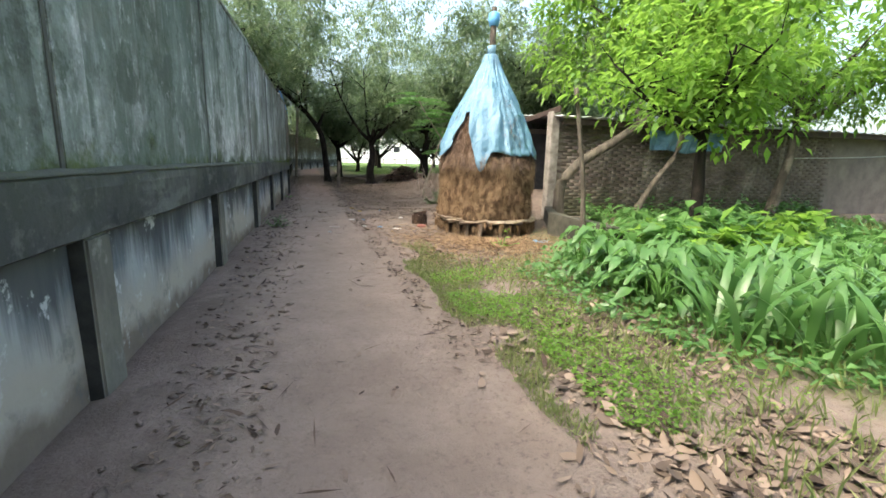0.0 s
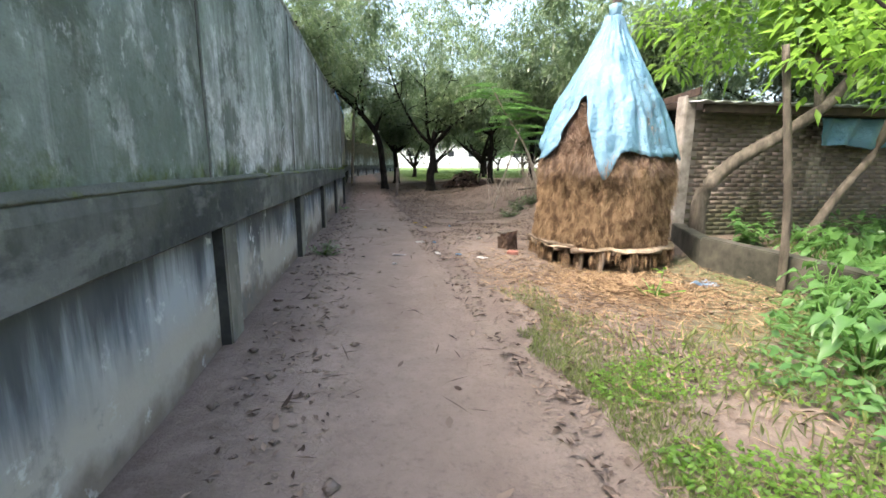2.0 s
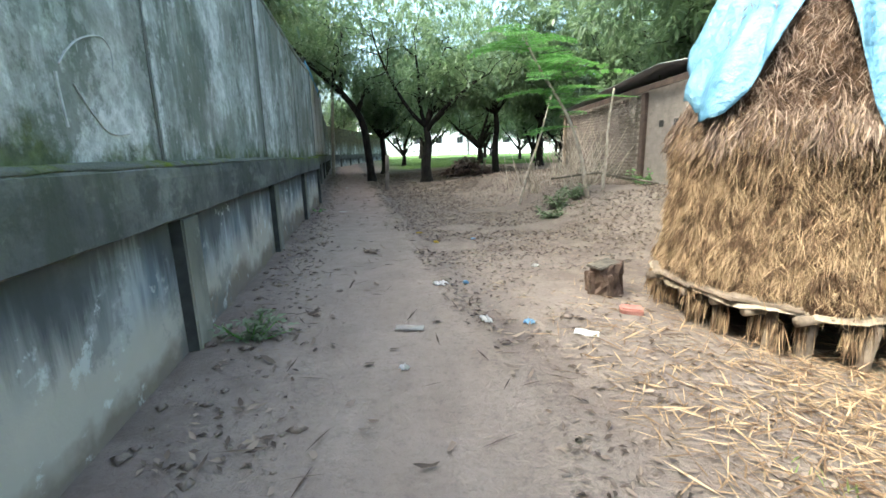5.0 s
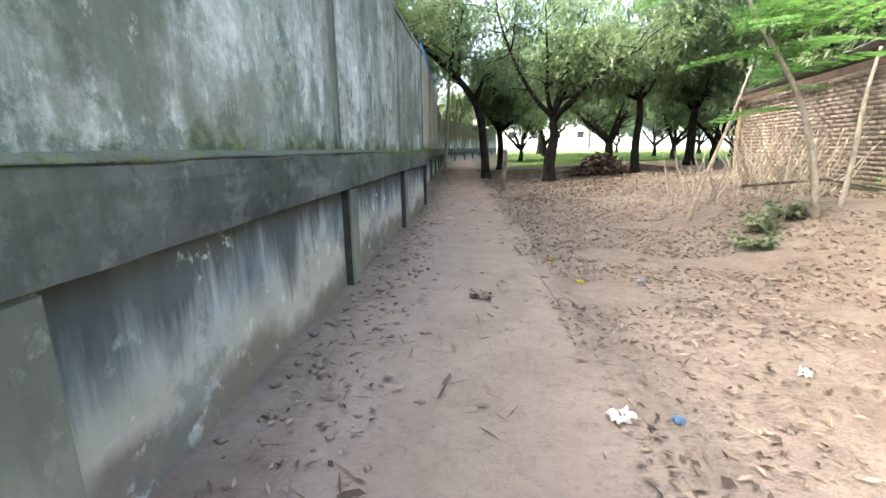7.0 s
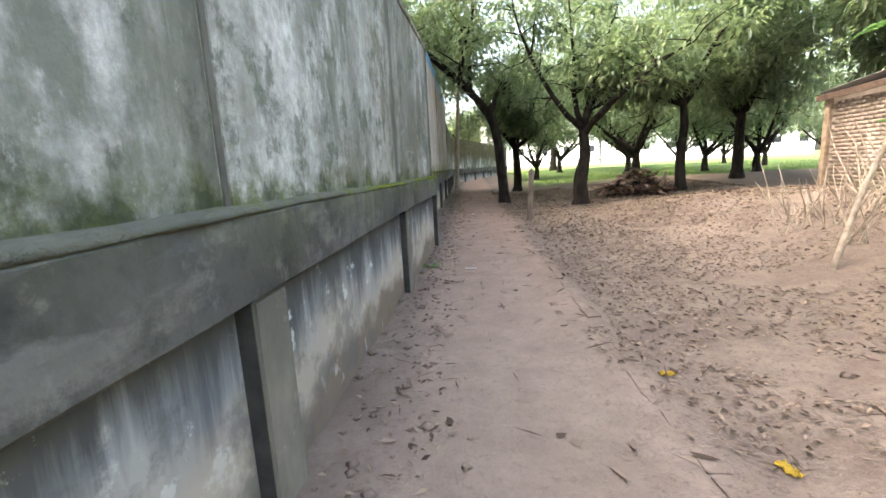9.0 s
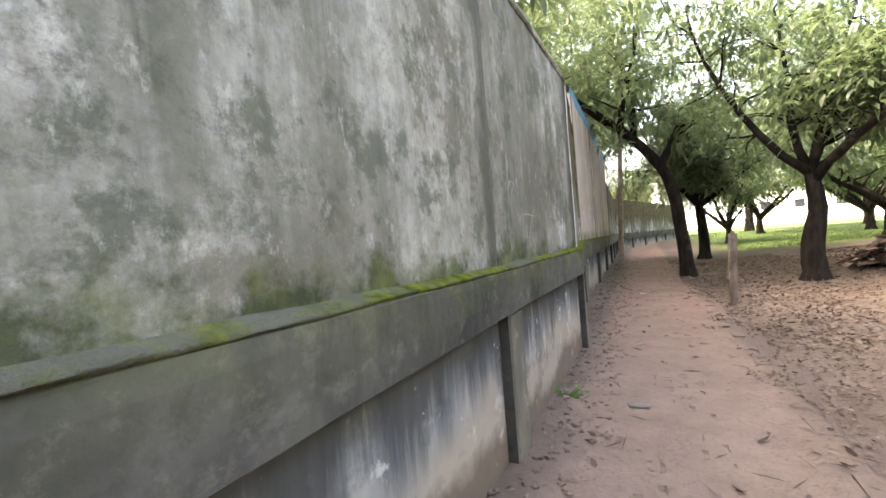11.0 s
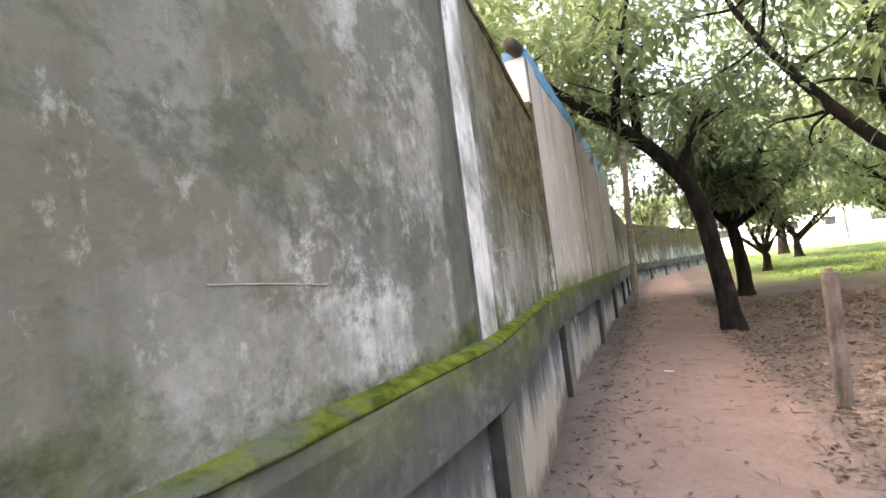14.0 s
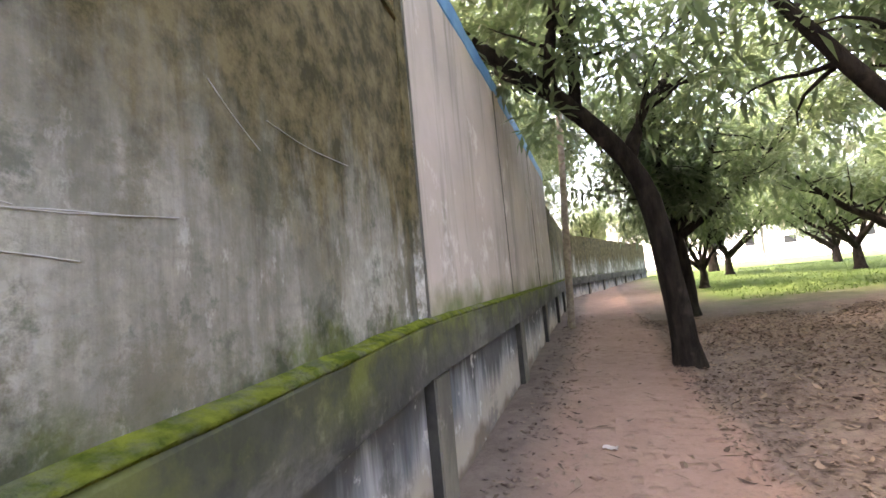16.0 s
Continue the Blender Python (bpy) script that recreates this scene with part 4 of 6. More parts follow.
def build_fence():
    root = thing("field_fence", (0, 0, 0), "low pale fence at the far edge of the lawn", "fence")
    for i in range(24):
        x = 4 + i * 2.6
        z = ground_z(x, 92)
        part("post", box(bmesh.new(), (x - 0.09, 91.9, z - 0.2), (x + 0.09, 92.1, z + 1.3), 0.01), POST_CONC, root)
    part("rail", box(bmesh.new(), (4, 91.8, ground_z(20, 92) + 0.95), (64, 91.89, ground_z(20, 92) + 1.1), 0.01), POST_CONC, root)


build_fence()


# ---- shed with brick walls and tin roof ----
SHED_Z = 0.3


def brick_mesh(size):
    bm = box(bmesh.new(), (-size[0] / 2, -size[1] / 2, -size[2] / 2), (size[0] / 2, size[1] / 2, size[2] / 2))
    me = bpy.data.meshes.new("brick")
    bm.to_mesh(me)
    bm.free()
    return me


def west_x(y):
    return 6.4 + (y - 3.8) * 0.1875


def south_y(x):
    return 3.8 - (x - 6.4) * 0.035


def build_shed():
    shed = thing("brick_shed", (6.4, 3.8, SHED_Z), "low weathered brick shed with a tin roof", "shed")
    inv = Matrix.Translation((-6.4, -3.8, -SHED_Z))

    def put(name, bm, mat, label=""):
        bmesh.ops.transform(bm, matrix=inv, verts=bm.verts)
        return part(name, bm, mat, shed, label)

    put("west_wall", prism(bmesh.new(), [(west_x(7.45), 7.45), (west_x(7.45) + 0.22, 7.45), (west_x(14.9) + 0.22, 14.9), (west_x(14.9), 14.9)], -0.1, [2.6, 2.6, 2.48, 2.48]), MORTAR)
    put("south_wall", prism(bmesh.new(), [(6.42, south_y(6.42)), (22, south_y(22)), (22, south_y(22) + 0.2), (6.42, south_y(6.42) + 0.2)], -0.1, 2.38), MORTAR)
    put("inner_wall", box(bmesh.new(), (west_x(7.45) + 0.24, 7.45, -0.1), (16, 7.65, 2.5), 0.01), MORTAR)
    put("end_post", box(bmesh.new(), (west_x(7.35) - 0.06, 7.25, -0.1), (west_x(7.35) + 0.12, 7.43, 2.6), 0.015), POST_CONC, "pale upright post")
    put("north_wall", box(bmesh.new(), (west_x(14.9) + 0.23, 14.7, -0.1), (16, 14.9, 2.4), 0.01), MORTAR)
    put("corner_post", box(bmesh.new(), (6.2, 3.72, -0.1), (6.41, 3.96, 2.6), 0.015), POST_CONC, "pale concrete corner post")
    for y, mat in ((9.0, RUST), (14.72, WOOD)):
        x = west_x(y)
        put("wall_post", box(bmesh.new(), (x - 0.07, y, -0.1), (x + 0.1, y + 0.16, 2.5), 0.015), mat, "dark upright post")
    # corrugated roof sheets
    v, f = [], []
    nx = 200
    for y, z in ((3.3, 2.46), (8.5, 2.98), (15.2, 2.62)):
        x0 = west_x(y) - 0.14
        for i in range(nx + 1):
            v.append((x0 + (22.3 - x0) * i / nx - 6.4, y - 3.8 - (i / nx) * (0.5 if y < 4 else 0), z + 0.018 * math.sin(i * 1.55) - SHED_Z))
    for j in range(2):
        for i in range(nx):
            a = j * (nx + 1) + i
            f.append((a, a + 1, a + nx + 2, a + nx + 1))
    roof = mesh_object("roof", v, f, TIN, shed, "pale corrugated tin roof", smooth=True)
    roof.modifiers.new("thick", "SOLIDIFY").thickness = 0.012
    put("west_eave", prism(bmesh.new(), [(west_x(3.4) - 0.16, 3.4), (west_x(3.4) - 0.12, 3.4), (west_x(15.1) - 0.12, 15.1), (west_x(15.1) - 0.16, 15.1)], [2.56, 2.56, 2.44, 2.44], [2.68, 2.68, 2.56, 2.56]), RUST, "dark rusty sheet edge")
    put("south_eave", prism(bmesh.new(), [(6.3, south_y(6.3) - 0.4), (22, south_y(22) - 0.4), (22, south_y(22) - 0.35), (6.3, south_y(6.3) - 0.35)], 2.30, 2.43), RUST, "dark rusty eave board")
    for y in (7.75, 8.3):
        x = west_x(y)
        put("vent", box(bmesh.new(), (x - 0.02, y, 1.75), (x + 0.03, y + 0.12, 1.88), 0.004), BLACK)
    put("door", box(bmesh.new(), (west_x(7.45) + 0.3, 7.40, 0.62), (west_x(7.45) + 1.2, 7.445, 2.35), 0.006), DARK_DOOR, "dark grey sheet-metal door")
    put("door_frame", box(bmesh.new(), (west_x(7.45) + 0.24, 7.38, 0.55), (west_x(7.45) + 0.295, 7.448, 2.42), 0.006), WOOD)
    return shed


DARK_DOOR = plain("dark sheet door", (0.03, 0.032, 0.038), (0.065, 0.066, 0.072), rough=0.6, scale=4)
SHED = build_shed()


# ---- haystack on a platform ----
HAY = Vector((4.28, 2.88, 0))


def hay_radius(z, w):
    """Radius of the stack at a height and a direction."""
    prof = np.interp(z, [0.30, 0.6, 1.0, 1.42, 1.55, 1.9, 2.3, 2.8, 3.2, 3.45], [0.94, 0.89, 0.86, 0.88, 0.84, 0.74, 0.60, 0.37, 0.16, 0.06])
    return float(prof) * (1 + 0.07 * noise.noise((math.cos(w) * 1.6, math.sin(w) * 1.6, z * 1.3)) + 0.05 * noise.noise((math.cos(w) * 5, math.sin(w) * 5, z * 4)))


def build_haystack():
    base = ground_z(HAY.x, HAY.y)
    stack = thing("haystack", (HAY.x, HAY.y, base), "tall cone of brown straw stacked on a low platform", "haystack")
    v, f, m, levels = [], [], 48, 26
    for j in range(levels + 1):
        z = 0.34 + 3.08 * j / levels
        for i in range(m):
            w = 2 * math.pi * i / m
            r = hay_radius(z, w) - 0.03
            v.append((r * math.cos(w), r * math.sin(w), z - base + 0.03 * math.sin(i * 2.7 + j)))
    for j in range(levels):
        for i in range(m):
            k = (i + 1) % m
            f.append((j * m + i, j * m + k, (j + 1) * m + k, (j + 1) * m + i))
    f.append(tuple(range(m))[::-1])
    f.append(tuple(range(levels * m, levels * m + m)))
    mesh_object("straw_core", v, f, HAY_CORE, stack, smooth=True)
    r = np.random.default_rng(5)

    def strands(name, count, lo, hi, mat, length, width, per, out, sway, seed):
        """Bundles of straw that start on the stack and hang down over the one below."""
        w = r.uniform(0, 2 * np.pi, count)
        z = r.uniform(lo, hi, count)
        rad = np.array([hay_radius(zz, ww) for zz, ww in zip(z, w)]) + r.uniform(-0.03, 0.03, count)
        lean = r.normal(0, sway, count)
        jut = np.abs(r.normal(out, out * 0.7, count))
        w, z, rad, lean, jut = (np.repeat(q, per) for q in (w, z, rad, lean, jut))
        n = len(w)
        w = w + r.normal(0, 0.022, n)
        rad = rad + r.normal(0, 0.012, n)
        c = np.stack([rad * np.cos(w), rad * np.sin(w), z - base + r.normal(0, 0.035, n)], 1)
        turn = lean + r.normal(0, 0.12 + sway * 0.4, n)
        push = jut + r.normal(0, 0.08, n)
        d = np.stack([np.cos(w) * push - np.sin(w) * turn, np.sin(w) * push + np.cos(w) * turn, -np.ones(n)], 1)
        tagged(leaves_mesh(name, c, d, length, width, mat, stack, 0.1, seed, 0.3), kind="stuff")

    strands("straw", 3600, 0.44, 1.50, STRAW, 0.115, 0.0048, 20, 0.34, 0.6, 6)
    strands("loose_end", 9000, 0.40, 1.52, STRAW, 0.08, 0.0042, 3, 0.6, 1.3, 7)
    strands("shoulder_straw", 420, 1.40, 1.56, STRAW_OLD, 0.16, 0.0065, 22, 0.45, 0.4, 9)
    strands("upper_straw", 5200, 1.5, 2.6, STRAW_OLD, 0.10, 0.005, 5, 0.25, 1.1, 11)
    # ragged fringe hanging below the platform edge
    clump = r.uniform(0, 2 * np.pi, 150)
    w = np.repeat(clump, 20) + r.normal(0, 0.02, 3000)
    rad = np.repeat(r.uniform(0.86, 1.0, 150), 20) + r.normal(0, 0.015, 3000)
    c = np.stack([rad * np.cos(w), rad * np.sin(w), np.repeat(r.uniform(0.22, 0.38, 150), 20) - base], 1)
    d = np.stack([np.cos(w) * 0.12 + r.normal(0, 0.12, 3000), np.sin(w) * 0.12 + r.normal(0, 0.12, 3000), -np.ones(3000)], 1)
    tagged(leaves_mesh("straw_fringe", c, d, 0.16, 0.008, STRAW, stack, 0.2, 8, 0.3), kind="stuff")
    v, f = tube([(-0.03, 0, -0.1), (0.0, 0, 1.8), (0.02, 0.0, 3.6), (0.03, 0, 4.3)], [0.07, 0.065, 0.06, 0.05], 10)
    mesh_object("centre_pole", v, f, PALE_BARK, stack, smooth=True)
    return stack, base


STACK, HAY_BASE = build_haystack()
MAT_STRAW = plain("pale frayed mat", (0.20, 0.155, 0.11), (0.42, 0.34, 0.25), scale=9, bump=0.8, dist=0.02)


def build_platform():
    base = HAY_BASE
    root = thing("hay_platform", (HAY.x, HAY.y, base), "rough wooden platform of poles on short stumps under the straw", "platform")
    rng = random.Random(4)
    for i in range(19):
        w = 2 * math.pi * i / 19 + rng.uniform(-0.1, 0.1)
        r = 0.86 + rng.uniform(-0.12, 0.06)
        x, y = r * math.cos(w), r * math.sin(w)
        q = rng.uniform(0.028, 0.05)
        v, f = tube([(x, y, -0.15), (x * 1.01, y * 1.01, 0.1), (x + rng.uniform(-0.03, 0.03), y + rng.uniform(-0.03, 0.03), 0.33)], [q, q * 0.9, q * 0.85], 7, 0.12, rng)
        mesh_object("stump", v, f, WOOD, root, smooth=True)
    for i in range(9):
        y = -0.9 + 1.8 * i / 8
        half = math.sqrt(max(0.05, 0.95 ** 2 - y * y))
        v, f = tube([(-half - rng.uniform(0, 0.12), y, 0.325), (0, y + 0.02, 0.34), (half + rng.uniform(0, 0.1), y, 0.325)], [0.035, 0.04, 0.03], 7, 0.1, rng)
        mesh_object("deck_pole", v, f, WOOD, root, smooth=True)
    # frayed mat of packed straw and split bamboo on the poles, its edge sagging between them
    v, f, m = [], [], 72
    for ring, (rr, dz) in enumerate(((0.0, 0.39), (0.7, 0.39), (0.98, 0.375), (1.0, 0.345), (0.7, 0.365), (0.0, 0.365))):
        for i in range(m):
            w = 2 * math.pi * i / m
            r = rr * (1 + 0.05 * noise.noise((math.cos(w) * 3, math.sin(w) * 3, 1.5)) + 0.025 * noise.noise((math.cos(w) * 11, math.sin(w) * 11, 2.5)))
            v.append((r * math.cos(w), r * math.sin(w), dz + (0.045 * noise.noise((math.cos(w) * 4, math.sin(w) * 4, 9.0)) if rr > 0.9 else 0)))
    for ring in range(5):
        for i in range(m):
            k = (i + 1) % m
            f.append((ring * m + i, ring * m + k, (ring + 1) * m + k, (ring + 1) * m + i))
    mesh_object("deck_mat", v, f, MAT_STRAW, root, "pale frayed mat under the straw")
    for i in range(4):
        w = 2.7 + i * 0.33
        x, y = 0.96 * math.cos(w), 0.96 * math.sin(w)
        bm = box(bmesh.new(), (-0.19, -0.05, -0.012), (0.19, 0.05, 0.012), 0.006, pose(x, y, 0.395, rng.uniform(-8, 8), rng.uniform(-6, 6), math.degrees(w) + 90 + rng.uniform(-15, 15)))
        part("edge_board", bm, WOOD, root)
    return root


build_platform()


def build_tarp():
    """A sheet draped over the top, hanging lower at the front, with folds and a torn hem."""
    root = thing("blue_tarpaulin", (HAY.x, HAY.y, 3.4), "creased light blue plastic sheet draped over the haystack top", "tarpaulin")
    m, levels = 150, 34
    v, f = [], []
    for i in range(m):
        w = 2 * math.pi * i / m
        c, s = math.cos(w), math.sin(w)
        hem = 1.58 + 0.10 * noise.noise((c * 1.3, s * 1.3, 2.0)) + 0.05 * noise.noise((c * 4, s * 4, 5.0)) + 0.05 * noise.noise((c * 12, s * 12, 1.0)) + 0.03 * noise.noise((c * 30, s * 30, 1.0))
        # a tongue and a side flap reach down, the sheet between and beyond them is drawn up
        front = math.atan2(math.sin(w - 4.22), math.cos(w - 4.22))
        hem -= 0.36 * math.exp(-((front + 0.02) / 0.13) ** 2)
        hem += 0.80 * math.exp(-((front + 0.5) / 0.25) ** 2)
        hem -= 0.10 * math.exp(-((front + 1.05) / 0.2) ** 2)
        hem += 0.55 * math.exp(-((front + 1.75) / 0.34) ** 2)
        for j in range(levels + 1):
            t = j / levels
            z = 3.44 + (hem - 3.44) * t
            fold = 0.035 * t * math.sin(w * 13 + 5.0 * noise.noise((c * 3, s * 3, 1.0)) + 2.5 * noise.noise((c * 2, s * 2, z))) + 0.08 * t * noise.noise((c * 3, s * 3, z * 0.8 + 4)) + 0.03 * noise.noise((c * 7, s * 7, z * 3)) + 0.025 * abs(noise.noise((c * 14, s * 14, z * 2.5)))
            r = max(0.05, hay_radius(z, w) + 0.04 + 0.05 * t * t + fold)
            v.append((r * c, r * s, z - 3.4))
    for i in range(m):
        k = (i + 1) % m
        for j in range(levels):
            a, b = i * (levels + 1) + j, k * (levels + 1) + j
            f.append((a, a + 1, b + 1, b))
    sheet = mesh_object("sheet", v, f, TARP, root, smooth=True)
    sol = sheet.modifiers.new("thick", "SOLIDIFY")
    sol.thickness = 0.004
    pv, pf = tube([(0.0, 0, 0.0), (0.01, 0, 0.12), (0.0, 0, 0.2)], [0.10, 0.075, 0.085], 14, 0.12, random.Random(2))
    mesh_object("tied_neck", pv, pf, TARP, root, smooth=True)
    return root


build_tarp()
pv, pf = tube([(0, 0, 0), (0, 0, 0.10), (0, 0, 0.22), (0, 0, 0.26)], [0.085, 0.11, 0.10, 0.03], 16)
pot = mesh_object("plastic_pot", pv, pf, BLUE, smooth=True)
pot.location = (HAY.x + 0.03, HAY.y, HAY_BASE + 3.97)
tagged(pot, "upturned blue plastic pot on the haystack pole", "pot")

SPLIT_WOOD = plain("dark split wood", (0.045, 0.028, 0.02), (0.12, 0.078, 0.056), scale=7, bump=0.9, dist=0.03)


# chopping block and log beside the stack
def stump_block(x, y, r, h, seed):
    rng = random.Random(seed)
    root = thing("wood_stump", foot(x, y), "split weathered wooden block beside the haystack", "stump")
    line = [(0, 0, -0.05), (0.01, 0.005, h * 0.25), (-0.01, 0, h * 0.5), (0.012, 0, h * 0.75), (0.0, 0.01, h)]
    v, f = tube(line, [r, r * 0.86, r * 0.92, r * 0.88, r * 1.0], 17, 0.2, rng)
    mesh_object("block", v, f, SPLIT_WOOD, root)
    for k in range(5):
        w = 1.1 * k + rng.uniform(-0.3, 0.3)
        bm = box(bmesh.new(), (-0.035, -0.02, -0.02), (0.03, 0.022, h * rng.uniform(0.6, 0.95)), 0.008, pose(r * 0.95 * math.cos(w), r * 0.95 * math.sin(w), 0, rng.uniform(-7, 7), rng.uniform(-7, 7), math.degrees(w)))
        part("splinter", bm, SPLIT_WOOD, root)
    bm = box(bmesh.new(), (-r * 1.15, -r * 0.55, h), (r * 0.8, r * 0.6, h + 0.022), 0.008, pose(0, 0, 0.004, 3, -4, 20))
    part("cap_board", bm, PALE_BARK, root)


stump_block(3.08, 3.55, 0.14, 0.26, 3)


# ---- stake, low drain wall, posts ----
OLD_POST = plain("brown weathered concrete", (0.075, 0.06, 0.05), (0.21, 0.175, 0.145), scale=4)

def pole(name, points, r0, r1, mat, label, category):
    line = smooth_line(points, 4)
    n = len(line)
    v, f = tube(line, [r0 + (r1 - r0) * i / (n - 1) for i in range(n)], 10, 0.06, random.Random(len(label)))
    return tagged(mesh_object(name, v, f, mat, smooth=True), label, category)


g = ground_z(5.04, 0.55)
pole("wooden_stake", [(5.04, 0.55, g - 0.2), (4.98, 0.56, g + 0.8), (4.86, 0.6, g + 1.7), (4.74, 0.62, g + 2.4)], 0.04, 0.032, PALE_BARK, "bare grey wooden stake standing beside the haystack", "stake")
g = ground_z(0.25, 23.2)
pole("bamboo_pole", [(0.22, 23.2, g - 0.2), (0.36, 23.15, g + 2.5), (0.52, 23.1, g + 5.4)], 0.09, 0.07, DRY_STEM, "tall weathered pole standing against the wall", "pole")
g = ground_z(2.2, 15.4)
bm = box(bmesh.new(), (-0.06, -0.06, -0.3), (0.06, 0.06, 1.22), 0.04, pose(2.2, 15.3, g, 1.0, 2.5, 20))
tagged(part("concrete_post", bm, OLD_POST, None), "short weathered concrete post beside the path", "post")


def build_drain_wall():
    root = thing("low_drain_wall", (0, 0, 0), "low mossy concrete kerb wall beside the haystack", "low wall")
    a, b = Vector((5.25, 1.85, 0)), Vector((5.1, -1.4, 0))
    d = (b - a).normalized()
    o = Vector((d.y, -d.x, 0))
    n = (b - a).length
    part("kerb", slab(a, d, o, 0, n, -0.1, 0.1, 0.0, 0.52, 0.012, 0.012, 3), CONC, root)
    c = Vector((5.25, 1.75, 0))
    e = Vector((6.15, 3.55, 0)) - c
    dd = e.normalized()
    part("return_kerb", slab(c, dd, Vector((dd.y, -dd.x, 0)), 0.0, e.length, -0.1, 0.1, 0.0, 0.46, 0.012, 0.012, 5), CONC, root)


build_drain_wall()


# blue sheet on the shed wall
def hung_sheet(name, x0, x1, y, z0, z1, seed, label):
    nx, nz = 60, 16
    v, f = [], []
    for j in range(nz + 1):
        for i in range(nx + 1):
            s, t = i / nx, j / nz
            x = x0 + (x1 - x0) * s
            low = z0 + 0.12 * noise.noise((x * 1.6, seed, 0))
            z = z1 + (low - z1) * t + 0.04 * math.sin(s * 9) * t
            v.append((x, y - 0.08 - 0.14 * t * abs(noise.noise((x * 2.2, t * 1.5, seed))) - 0.05 * math.sin(s * 26 + 3 * t), z))
    for j in range(nz):
        for i in range(nx):
            a = j * (nx + 1) + i
            f.append((a, a + 1, a + nx + 2, a + nx + 1))
    ob = mesh_object(name, v, f, TARP, smooth=True)
    ob.modifiers.new("thick", "SOLIDIFY").thickness = 0.004
    return tagged(ob, label, "tarpaulin")


hung_sheet("blue_sheet", 8.7, 11.0, 3.58, 1.8, 2.28, 3, "crumpled blue plastic sheet hung along the shed eave")


# ---- young feathery tree and dead stems ----
def feathery_sapling(x, y):
    at = foot(x, y)
    root = thing("sapling", at, "slim young tree with bright feathery leaves", "tree")
    line = smooth_line([(0, 0, -0.1), (-0.2, 0.0, 0.75), (-0.5, 0.0, 1.5), (-1.05, 0.02, 2.3), (-1.4, 0.05, 2.9)], 4)
    v, f = tube(line, [0.045 - 0.03 * i / (len(line) - 1) for i in range(len(line))], 8)
    mesh_object("stem", v, f, DRY_STEM, root, smooth=True)
    rng, cs, ds, wood = random.Random(7), [], [], []
    for k in range(22):
        p = line[rng.randrange(len(line) * 9 // 20, len(line))]
        w = rng.uniform(0, 6.283)
        pts = limb_points(rng, p, (math.cos(w), math.sin(w), 0.25), rng.uniform(0.75, 1.45), -0.06, 7, 0.08)
        wood.append(tube(pts, [0.012 - 0.0012 * i for i in range(8)], 4))
        for q in range(1, 8):
            d = (pts[q] - pts[q - 1]).normalized()
            s = d.cross(Vector((0, 0, 1))).normalized()
            for sign in (-1, 1):
                for r in range(9):
                    c = pts[q] + s * sign * 0.035 * r * (1.1 - 0.08 * q)
                    for e in (-1, 1):
                        cs.append(tuple(c))
                        ds.append(tuple(d * e + s * sign * 0.5))
    v, f = joined(wood)
    tagged(mesh_object("leaf_stalk", v, f, FERNY, root), kind="stuff")
    tagged(leaves_mesh("foliage", np.array(cs), np.array(ds), 0.075, 0.028, FERNY, root, 0.15, 3), kind="stuff")


feathery_sapling(5.45, 7.95)


def dead_stems(x, y, n, seed, tall):
    rng = random.Random(seed)
    root = thing("dry_stems", foot(x, y), "cluster of leafless dry shrub stems near the shed", "shrub", "dry shrubs")
    for _ in range(n):
        w = rng.uniform(0, 6.283)
        pts = limb_points(rng, (rng.uniform(-0.5, 0.5), rng.uniform(-0.5, 0.5), -0.05), (0.5 * math.cos(w), 0.5 * math.sin(w), 1), rng.uniform(0.5, 1.0) * tall, 0, 6, 0.16)
        v, f = tube(pts, [0.012 - 0.0013 * i for i in range(7)], 5)
        mesh_object("stem", v, f, DRY_STEM, root)


for pts, label in (([foot(4.62, 9.5, -0.1), foot(4.85, 9.55, 0.6), foot(5.15, 9.6, 1.3), foot(5.45, 9.7, 2.1)], "leaning pale bare stem beside the dry shrubs"),
                   ([foot(5.85, 8.15, -0.1), foot(5.9, 8.15, 0.6), foot(5.95, 8.2, 1.3), foot(6.02, 8.2, 1.9)], "upright pale bare stem near the shed")):
    line = smooth_line(pts, 4)
    v, f = tube(line, [0.036 - 0.02 * i / (len(line) - 1) for i in range(len(line))], 8, 0.06, random.Random(3))
    tagged(mesh_object("bare_stem", v, f, DRY_STEM, smooth=True), label, "stem")
dead_stems(5.3, 10.3, 16, 1, 1.1)
dead_stems(6.5, 10.0, 40, 2, 1.5)
dead_stems(6.8, 11.2, 40, 3, 1.6)
dead_stems(6.0, 9.3, 24, 4, 1.1)
dead_stems(5.6, 11.0, 24, 5, 0.9)
v, f = tube([foot(5.3, 9.3, 0.35), foot(6.2, 8.9, 0.28), foot(6.7, 7.6, 0.06)], [0.025, 0.025, 0.018], 6)
tagged(mesh_object("fallen_branch", v, f, PALE_BARK, smooth=True), "pale fallen branch leaning on the ground", "branch")


